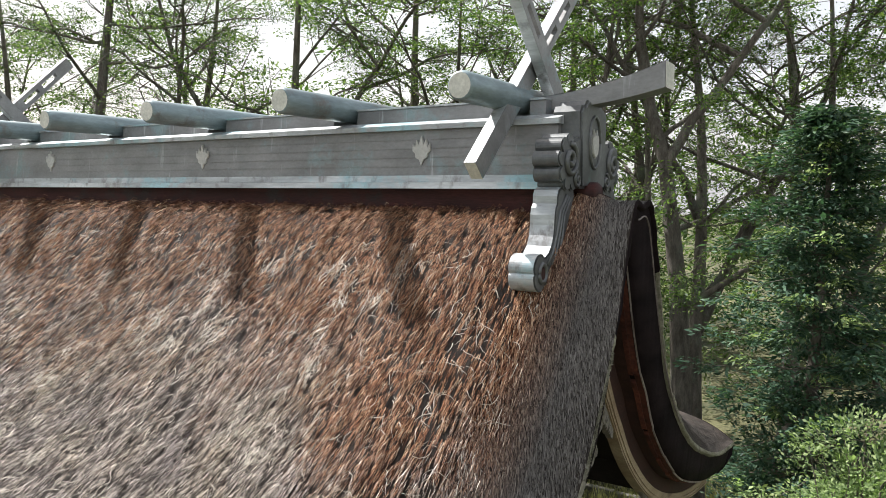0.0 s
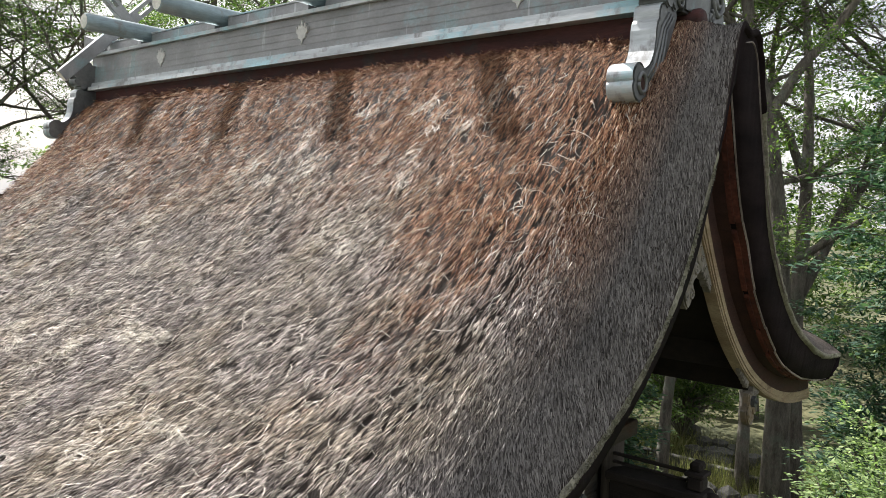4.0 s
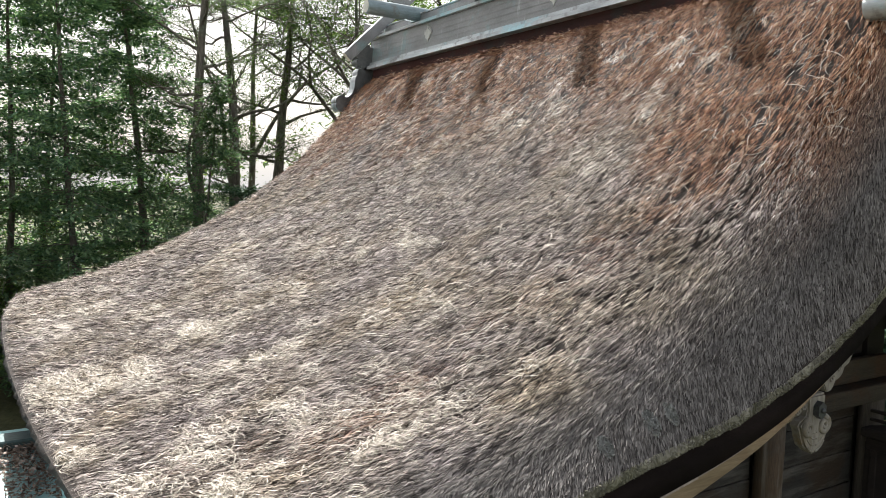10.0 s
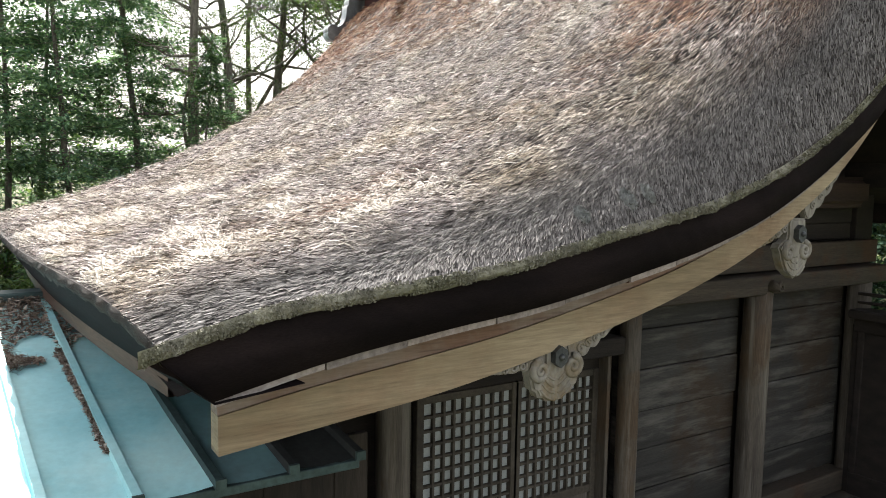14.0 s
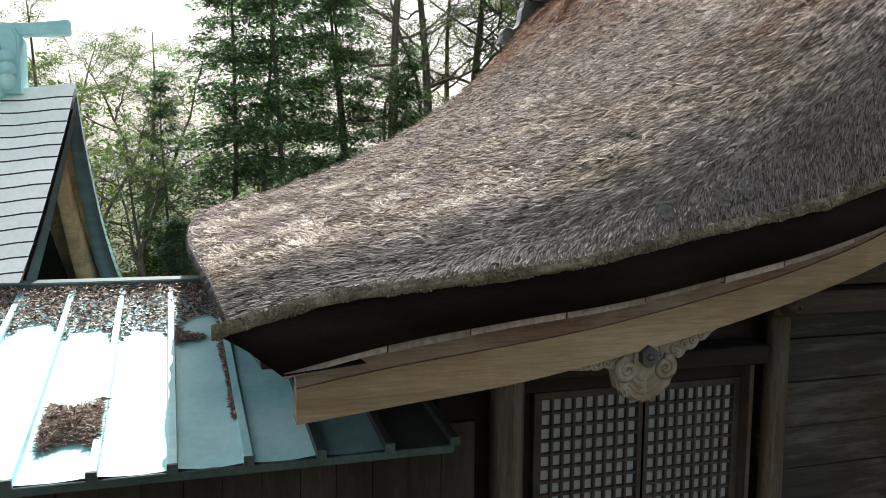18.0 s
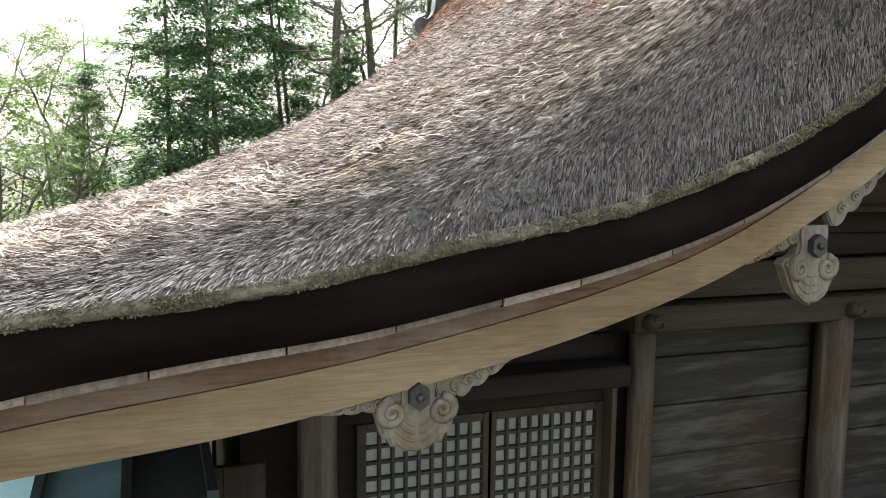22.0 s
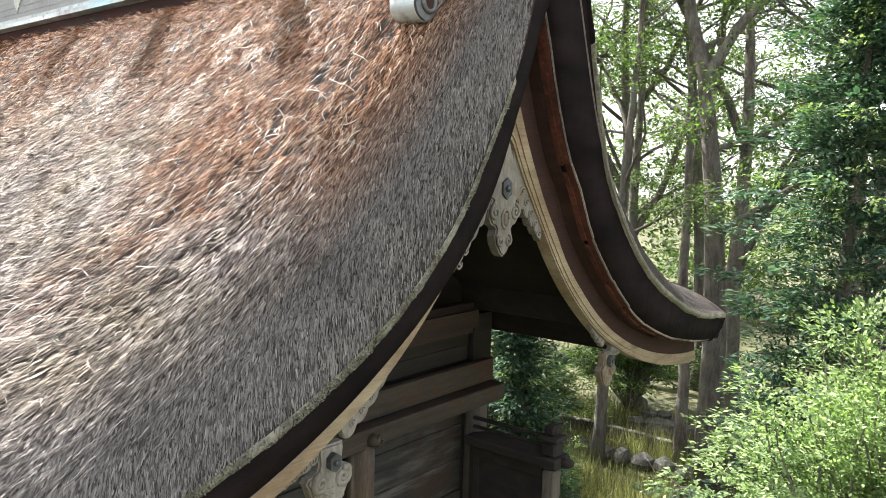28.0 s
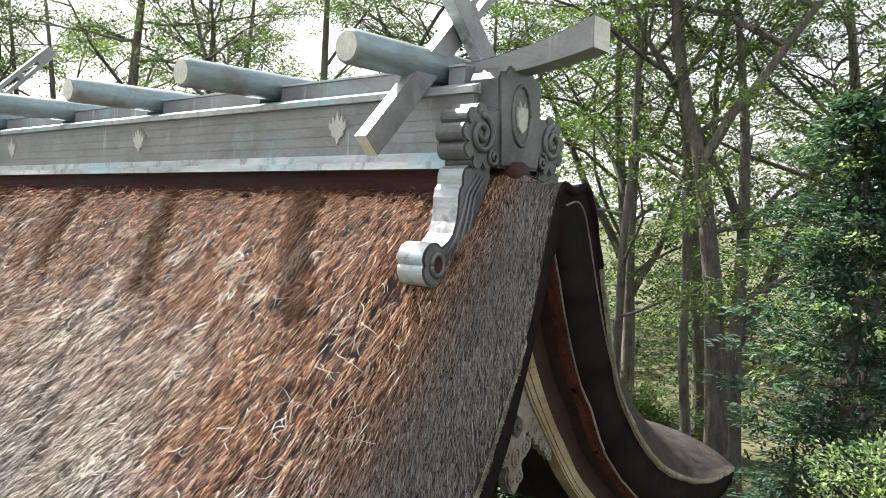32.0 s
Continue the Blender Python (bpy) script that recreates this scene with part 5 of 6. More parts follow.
box("copper_eave_edge", (-1.80, SEAMS[0], 4.045), (-1.685, SEAMS[-1], 4.088), M_COPPER_DARK, passage, "dark folded copper eave edge", 0.004)
box("passage_ridge", (-4.42, SEAMS[0] - 0.14, 4.55), (-4.22, SEAMS[-1] - 0.14, 4.64), M_COPPER_DARK, passage, "copper ridge cap", 0.01)
v = [(CU_RIDGE[0] - 0.17, SEAMS[0], 4.57), (CU_RIDGE[0] - 0.17, SEAMS[-1], 4.57), (-6.6, SEAMS[-1], 4.0), (-6.6, SEAMS[0], 4.0)]
piece("far_slope", v, [(0, 1, 2, 3)], M_COPPER, passage, "copper slope on the far side")
for k in range(20):
    y = SEAMS[0] + 0.2 * k
    box("passage_plank", (-2.16, y, 0.0), (-2.12 + 0.008 * (k % 3), y + 0.1995, 4.05), M_SHED, passage, "", 0.004)
v = [(-2.14, SEAMS[-1] - 0.15, 0), (-6.3, SEAMS[-1] - 0.15, 0), (-6.3, SEAMS[-1] - 0.15, 4.0), (-4.25, SEAMS[-1] - 0.15, 4.54), (-2.14, SEAMS[-1] - 0.15, 4.1)]
piece("passage_end_wall", v, [(0, 1, 2, 3, 4)], M_DARK, passage, "dark end wall")


def litter(name, n, place, size, label, seed=3, broad=0.3):
    g = np.random.default_rng(seed)
    p = place(g, n)
    n = len(p)
    d = g.normal(0, 1, (n, 3)) * [1, 1, 0.3]
    d /= np.linalg.norm(d, axis=1, keepdims=True)
    w = np.cross(d, g.normal(0, 1, (n, 3)) * 0.5 + [0, 0, 1])
    w /= np.linalg.norm(w, axis=1, keepdims=True)
    ln = (size * g.uniform(0.5, 1.6, n))[:, None]
    wd = ln * np.where(g.random(n) < broad, 0.34, 0.045)[:, None]
    v = np.stack([p - d * ln, p + w * wd, p + d * ln, p - w * wd], 1).reshape(-1, 3)
    k = np.arange(n)[:, None] * 4
    return tagged(new(name, big_mesh(name, v, k + [0, 1, 2, 3], np.zeros((0, 3), int), M_LITTER_LEAF)), label, "leaf litter", kind="stuff")


def litter_leaf():
    m, nt, b = shader("litter_leaf", 0.8, 0, 0.2)
    nt.links.new(ramp(nt, island(nt), (0, (0.055, 0.040, 0.032)), (0.45, (0.155, 0.115, 0.088)), (0.8, (0.34, 0.275, 0.225)), (1, (0.60, 0.53, 0.47))), b.inputs["Base Color"])
    return m


M_LITTER_LEAF = litter_leaf()


def on_ridge(g, n):
    y = g.uniform(-1.6, 1.2, n)
    reach = 0.58 + 0.12 * patches(y, y * 0, 0.35, 51) + 0.22 * np.abs(np.cos((y - 0.40) / 0.34 * np.pi)) ** 6 - 0.35 * np.clip(-0.2 - y, 0, 1)
    t = g.random(n) ** 1.3
    x = CU_RIDGE[0] + 0.02 + t * reach * 1.15
    return np.stack([x, y, cu_z(x) + 0.006 + 0.05 * g.random(n) * (1 - t)], -1)


def pile(x, y, sx, sy, h):
    def place(g, n):
        a, r = g.uniform(0, 2 * np.pi, n), np.sqrt(g.random(n))
        px_, py_ = x + sx * r * np.cos(a), y + sy * r * np.sin(a)
        return np.stack([px_, py_, cu_z(px_) + 0.006 + h * g.random(n) * (1 - r**2)], -1)
    return place


litter("leaf_litter", 24000, on_ridge, 0.017, "brown dead leaves drifted along the copper ridge", broad=0.55)
def wedge(g, n):
    """Caught between two seams: the whole bay wide, ragged at both ends."""
    v = g.uniform(-1, 1, n)
    lo = -1.95 - 0.10 * (1 - v * v)
    hi = -2.43 + 0.09 * (1 - v * v)
    t = g.random(n)
    x = lo + (hi - lo) * t + g.normal(0, 0.012, n)
    y = cu_y(x, 0.355 + 0.125 * v)
    return np.stack([x, y, cu_z(x) + 0.006 + 0.06 * g.random(n) * np.sin(np.pi * t) ** 0.5], -1)


litter("needle_pile", 13000, wedge, 0.038, "pile of dry needles caught between copper seams", 4, 0.03)
def seam_drift(g, n):
    """Needles packed along the uphill side of one seam, thicker in its middle."""
    t = g.random(n)
    x = -3.40 + 1.28 * t
    wide = 0.018 + 0.045 * np.clip(1 - t * 1.3, 0, 1) * np.abs(patches(t, t * 0, 0.09, 57)) + 0.022 * np.clip(patches(t, t * 0, 0.05, 58), 0, 1)
    y = cu_y(x, 1.145) - wide * g.random(n) ** 1.4
    return np.stack([x, y, cu_z(x) + 0.006 + 0.016 * g.random(n)], -1)


def corner_heap(g, n):
    """A heap leaning on a seam below the ridge litter, thinning out sideways."""
    a = g.random(n) ** 1.6
    x = -3.28 + g.normal(0, 0.055, n) * (1.15 - a)
    y = cu_y(x, 0.862 + 0.17 * a)
    return np.stack([x, y, cu_z(x) + 0.006 + 0.035 * g.random(n) * (1 - a)], -1)


litter("needle_streak", 4500, seam_drift, 0.017, "line of dry needles along a copper seam", 5, 0.12)
litter("needle_pile", 1000, corner_heap, 0.026, "dry needles heaped beside a copper seam", 6, 0.08)

# ---------------------------------------------------------------- copper-shingled hall beyond
other = thing("copper_hall", "neighbouring hall with a steep verdigris copper shingle roof", "hall")
HX, HZ = -5.42, 6.16
fall = spline([(0, 0), (0.2, 0.34), (0.4, 0.63), (0.7, 1.06), (1.2, 1.66), (2.0, 2.35), (2.8, 2.85)])
for s in (1, -1):
    d = 0.0
    k = 0
    while d < 2.7:
        d2 = d + 0.062 + 0.03 * min(d, 1.5)
        steps = 9
        v = []
        for dd, lift in ((d, 0.0), (d2 + 0.008, 0.011)):
            for y in (-4.6, -3.0, -1.6, -0.9, -0.6, -0.4, -0.25, -0.12, 0.0):
                yv = min(y, 0) - 0.12 - (0.22 if s > 0 else -0.03 - 0.05 * dd) * dd
                sag = -0.10 * math.exp(-(y / 0.30) ** 2)
                v.append((HX + s * dd, yv, HZ - float(fall(dd)) - sag * 0.6 + lift))
        f = [(i, i + 1, steps + i + 1, steps + i) for i in range(steps - 1)]
        course = piece("copper_course", v, f, M_SUNLIT_PATINA, other)
        # dark strip in place of the shadow line below each course
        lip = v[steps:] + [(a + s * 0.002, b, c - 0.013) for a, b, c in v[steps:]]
        piece("course_lip", lip, [(i, i + 1, steps + i + 1, steps + i) for i in range(steps - 1)], M_SHADE_GREY, course, "lip of a copper course, coloured dark as its shadow line")
        d, k = d2, k + 1
    dd = np.linspace(0, 2.7, 30)
    for x0, deep, mat, nm, lab in ((0.0, 0.13, M_SHADE_GREY, "verge_edge", "layered copper verge, coloured dark for its shade"), (-0.16, 0.34, M_WARM, "barge_board", "brown timber barge board")):
        yv = -0.12 - (0.22 if s > 0 else -0.03 - 0.05 * dd) * dd + x0
        zt, zb = HZ - fall(dd) - 0.03 + x0 * 0.3, HZ - fall(dd) - 0.03 - deep - 0.12 * dd + x0 * 0.3
        rails = [np.stack([HX + s * dd, yv, zt], -1), np.stack([HX + s * dd, yv, zb], -1), np.stack([HX + s * dd, yv - 0.1, zb], -1)]
        strip(nm, rails, mat, lab, other)
    # boards under the slope: a brown one behind the verge, dark ones further in
    yv = -0.12 - (0.22 if s > 0 else -0.03 - 0.05 * dd) * dd
    for a_, b_, mat, nm in ((0.10, 0.46, M_WARM, "verge_board"), (0.465, 1.4, M_DARK, "roof_underside")):
        strip(nm, [np.stack([HX + s * dd, yv - a_, HZ - fall(dd) - 0.07], -1), np.stack([HX + s * dd, yv - b_, HZ - fall(dd) - 0.07], -1)], mat, "brown board behind the copper verge" if a_ < 0.2 else "dark boards under the copper roof", other)
piece("gable_wall", [(HX - 2.2, -1.2, 0), (HX + 2.2, -1.2, 0), (HX + 2.2, -1.2, 3.9), (HX, -1.2, 5.9), (HX - 2.2, -1.2, 3.9)], [(0, 1, 2, 3, 4)], M_DARK, other, "dark gable wall")
box("side_wall", (HX - 2.2, -4.6, 0), (HX + 2.2, -1.21, 3.6), M_DARK, other, "", 0)
for y, h in ((-0.62, 0.5),):
    plate("ridge_end_block", [(y - 0.0 + a, HZ + b) for a, b in ((-0.05, -0.05), (0.10, -0.05), (0.10, 0.42), (0.06, 0.50), (-0.0, 0.5), (-0.05, 0.46))], HX - 0.14, HX + 0.14, M_COPPER, other, "verdigris ridge end ornament", 0.02)
    for k in range(3):
        tube("cloud_lobe", [(HX + 0.10, y + 0.0, HZ + 0.05 + 0.10 * k), (HX + 0.24 - 0.03 * k, y + 0.02, HZ + 0.03 + 0.10 * k)], 0.07, M_COPPER, other, "", 10)
sweep = [(HX - 0.16, -4.6), (HX + 0.16, -4.6)]
box("ridge_box", (HX - 0.17, -4.6, HZ - 0.1), (HX + 0.17, -0.66, HZ + 0.36), M_COPPER, other, "verdigris ridge box", 0.02)
n = 12
t = np.linspace(0, 1, n)
yb = -0.9 + 0.75 * t
v = np.concatenate([np.stack([HX + a * 0.07 * np.ones(n), yb, z], -1) for a, z in ((-1, HZ + 0.43 + 0.05 * t**2), (1, HZ + 0.43 + 0.05 * t**2), (1, HZ + 0.52 + 0.07 * t**2), (-1, HZ + 0.52 + 0.07 * t**2))])
piece("upturned_beam", v, [(k * n + i, k * n + i + 1, ((k + 1) % 4) * n + i + 1, ((k + 1) % 4) * n + i) for k in range(4) for i in range(n - 1)] + [(n - 1, 2 * n - 1, 3 * n - 1, 4 * n - 1)], M_COPPER, other, "upturned verdigris beam end")

# ---------------------------------------------------------------- ground and distance
gs = 70
ux = np.linspace(-1, 1, gs)
gx2 = np.sign(ux) * np.abs(ux) ** 2.2 * 300
GX, GY = np.meshgrid(gx2 - 5, gx2 + 10, indexing="ij")
r_ = np.hypot(GX + 5, GY - 8)
GZ = 0.15 * patches(GX, GY, 5.0, 61) + np.clip((r_ - 12) / 60, 0, 1.5) * 1.2
GZ = np.where(r_ < 9, np.minimum(GZ, 0.0), GZ)
a, b = np.meshgrid(np.arange(gs - 1), np.arange(gs - 1), indexing="ij")
gq = np.stack([a * gs + b, (a + 1) * gs + b, (a + 1) * gs + b + 1, a * gs + b + 1], -1).reshape(-1, 4)
tagged(new("ground", big_mesh("ground", np.stack([GX, GY, GZ], -1).reshape(-1, 3), gq, np.zeros((0, 3), int), M_GROUND, True)), "grassy woodland floor with dry leaves", "ground", kind="structure")


def ground_z(x, y):
    r = np.hypot(np.asarray(x) + 5, np.asarray(y) - 8)
    return 0.15 * patches(x, y, 5.0, 61) + np.clip((r - 12) / 60, 0, 1.5) * 1.2


def grass(n, x0, x1, y0, y1, height, seed, label):
    g = np.random.default_rng(seed)
    x, y = g.uniform(x0, x1, n), g.uniform(y0, y1, n)
    keep = g.random(n) < np.clip(0.55 + 0.9 * patches(x, y, 1.6, seed), 0.05, 1)
    x, y = x[keep], y[keep]
    n = len(x)
    p = np.stack([x, y, ground_z(x, y) - 0.02], -1)
    ang = g.uniform(0, 2 * np.pi, n)
    w = np.stack([np.cos(ang), np.sin(ang), 0 * ang], -1) * 0.012
    lean = g.normal(0, 0.25, (n, 3)) * [1, 1, 0]
    h = (height * g.uniform(0.4, 1.3, n))[:, None]
    tip = p + (lean + [0, 0, 1]) * h
    v = np.stack([p - w, p + w, tip], 1).reshape(-1, 3)
    k = np.arange(n)[:, None] * 3
    tagged(new("grass", big_mesh("grass", v, np.zeros((0, 4), int), k + [0, 1, 2], M_GRASS)), label, "grass", kind="stuff")


grass(60000, -9, 3, 12.5, 22, 0.55, 71, "tall dry yellow-green grass under the trees")

# low stone edging in the wood
kerb = thing("stone_edging", "low edging of rough grey field stones", "stone edging")
for k in range(26):
    t = k / 26
    x, y = -11 + 13 * t, 17.9 + 1.2 * t
    bm = bmesh.new()
    bmesh.ops.create_icosphere(bm, subdivisions=2, radius=1)
    g = np.random.default_rng(900 + k)
    ph = g.uniform(0, 6, 3)
    for vv in bm.verts:
        c = vv.co
        c *= 1 + 0.16 * math.sin(3 * c.x + ph[0]) * math.sin(3 * c.y + ph[1]) + 0.1 * math.sin(5 * c.z + ph[2])
    bm.transform(Matrix.Translation((x, y, float(ground_z(x, y)) + 0.16)) @ Matrix.Rotation(g.uniform(0, 3), 4, 'Z') @ Matrix.Diagonal((g.uniform(0.22, 0.34), g.uniform(0.18, 0.28), g.uniform(0.2, 0.3), 1)))
    part("stone", bm, M_STONE, kerb)

fence = thing("coped_fence", "low board fence with a pale copper coping", "fence")
A, B = Vector((-7.0, 11.55, 0)), Vector((3.0, 13.4, 0))
along = (B - A).normalized()
turn = Matrix.Translation(A) @ Matrix.Rotation(math.atan2(along.y, along.x), 4, 'Z')
L = (B - A).length
box("coping", (0, -0.30, 1.42), (L, 0.26, 1.47), M_COPPER, fence, "pale copper coping", 0.01, turn)
box("coping_edge", (0, 0.262, 1.42), (L, 0.31, 1.56), M_COPPER_DARK, fence, "dark coping edge", 0.01, turn)
box("coping_top", (0, 0.27, 1.565), (L, 0.40, 1.59), M_COPPER, fence, "", 0.006, turn)
for k in range(int(L / 0.3)):
    box("fence_board", (0.3 * k, -0.02, 0), (0.3 * k + 0.29, 0.02, 1.418), M_DARK, fence, "", 0.004, turn)


stump = thing("tree_stump", "old sawn tree stump in the dry grass", "tree stump", (-3.4, 16.9, float(ground_z(-3.4, 16.9))))
a = np.linspace(0, 2 * np.pi, 20, endpoint=False)
flare = 1 + 0.16 * np.sin(3 * a + 1) + 0.10 * np.sin(5 * a)
v = [(r * (1 + (f - 1) * q) * math.cos(w), r * (1 + (f - 1) * q) * math.sin(w), z) for r, z, q in ((0.44, -0.1, 2), (0.33, 0.12, 1.2), (0.29, 0.34, 0.6), (0.27, 0.46, 0.4)) for w, f in zip(a, flare)]
piece("trunk_foot", v, [(20 * k + i, 20 * k + (i + 1) % 20, 20 * k + 20 + (i + 1) % 20, 20 * k + 20 + i) for k in range(3) for i in range(20)], M_BARK, stump, "", True)
piece("sawn_top", [(0.27 * math.cos(w), 0.27 * math.sin(w), 0.455 + 0.02 * math.cos(w)) for w in a], [tuple(range(20))], M_CARVED, stump, "grey sawn face")

slab = thing("stone_kerb", "long grey concrete kerb in the wood", "kerb")
for k in range(9):
    p, q = Vector((-9.2 + 0.92 * k, 19.9 - 0.02 * k, 0)), 0
    box("kerb_stone", (0, -0.09, -0.1), (0.90, 0.09, 0.34), M_STONE, slab, "", 0.02, Matrix.Translation(p + Vector((0, 0, float(ground_z(p.x, p.y))))))
cairn = thing("stacked_stones", "small stack of rounded grey stones", "stone stack", (-6.9, 22.4, float(ground_z(-6.9, 22.4))))
for k, (r, z) in enumerate(((0.34, 0.22), (0.25, 0.62), (0.27, 0.95), (0.17, 1.22))):
    bm = bmesh.new()
    bmesh.ops.create_icosphere(bm, subdivisions=2, radius=r)
    for vv in bm.verts:
        vv.co *= 1 + 0.12 * math.sin(5 * vv.co.x / r + k) * math.cos(4 * vv.co.y / r)
        vv.co.z *= 0.75
    bm.transform(Matrix.Translation((0, 0, z)))
    part("stone", bm, M_STONE, cairn)
for k in range(16):
    g = np.random.default_rng(950 + k)
    x, y = -6.2 + 1.9 * g.random(), 20.5 + 0.9 * g.random()
    rock = thing("rock", "rough grey rock in a loose heap under the trees", "rock", (x, y, float(ground_z(x, y)) + 0.12 + 0.25 * g.random()), "rock heap")
    bm = bmesh.new()
    bmesh.ops.create_icosphere(bm, subdivisions=2, radius=1)
    ph = g.uniform(0, 6, 3)
    for vv in bm.verts:
        c = vv.co
        c *= 1 + 0.2 * math.sin(3 * c.x + ph[0]) * math.sin(3 * c.y + ph[1]) + 0.12 * math.sin(5 * c.z + ph[2])
    bm.transform(Matrix.Rotation(g.uniform(0, 3), 4, 'Z') @ Matrix.Diagonal((g.uniform(0.2, 0.36), g.uniform(0.18, 0.28), g.uniform(0.14, 0.24), 1)))
    part("stone", bm, M_STONE, rock)


# ---------------------------------------------------------------- trees
def branch_line(g, start, way, length, n, droop, wander):
    pts = [np.array(start, float)]
    d = np.array(way, float)
    for _ in range(n - 1):
        d = d + g.normal(0, wander, 3) + [0, 0, droop]
        d /= np.linalg.norm(d)
        pts.append(pts[-1] + d * length / (n - 1))
    return np.array(pts)


def fans(g, centres, outs, radius, per, size, slim, thick, droop=0.25):
    """Flat sprays of leaves that spread outwards from a twig and hang a little at the rim."""
    c, o = np.repeat(np.asarray(centres, float), per, 0), np.repeat(np.asarray(outs, float), per, 0)
    n = len(c)
    o = o / (np.linalg.norm(o, axis=1, keepdims=True) + 1e-9)
    side = np.cross(o, [0, 0, 1.0])
    side /= np.linalg.norm(side, axis=1, keepdims=True) + 1e-9
    a, r = g.uniform(0, 2 * np.pi, n), np.sqrt(g.random(n))
    scale = np.repeat(g.uniform(0.65, 1.3, len(centres)), per)
    along, across = (radius * scale * r * np.cos(a))[:, None], (radius * 0.8 * scale * r * np.sin(a))[:, None]
    p = c + o * along + side * across + g.normal(0, thick, (n, 3))
    p[:, 2] -= droop * radius * r**2
    d = o * (along + radius * 0.7) + side * across + g.normal(0, 0.30 * radius, (n, 3))
    d[:, 2] -= 0.3 * radius * r
    d /= np.linalg.norm(d, axis=1, keepdims=True) + 1e-9
    w = np.cross(d, g.normal(0, 0.38, (n, 3)) + [0, 0, 1])
    w /= np.linalg.norm(w, axis=1, keepdims=True) + 1e-9
    ln = (size * g.uniform(0.6, 1.4, n))[:, None]
    nn = np.cross(w, d) * ln * 0.14
    return np.stack([p - d * ln, p + w * ln * slim + nn, p + d * ln, p - w * ln * slim + nn], 1).reshape(-1, 3)


def level(g, n):
    """Random level directions."""
    a = g.uniform(0, 2 * np.pi, n)
    return np.stack([np.cos(a), np.sin(a), 0 * a], -1)


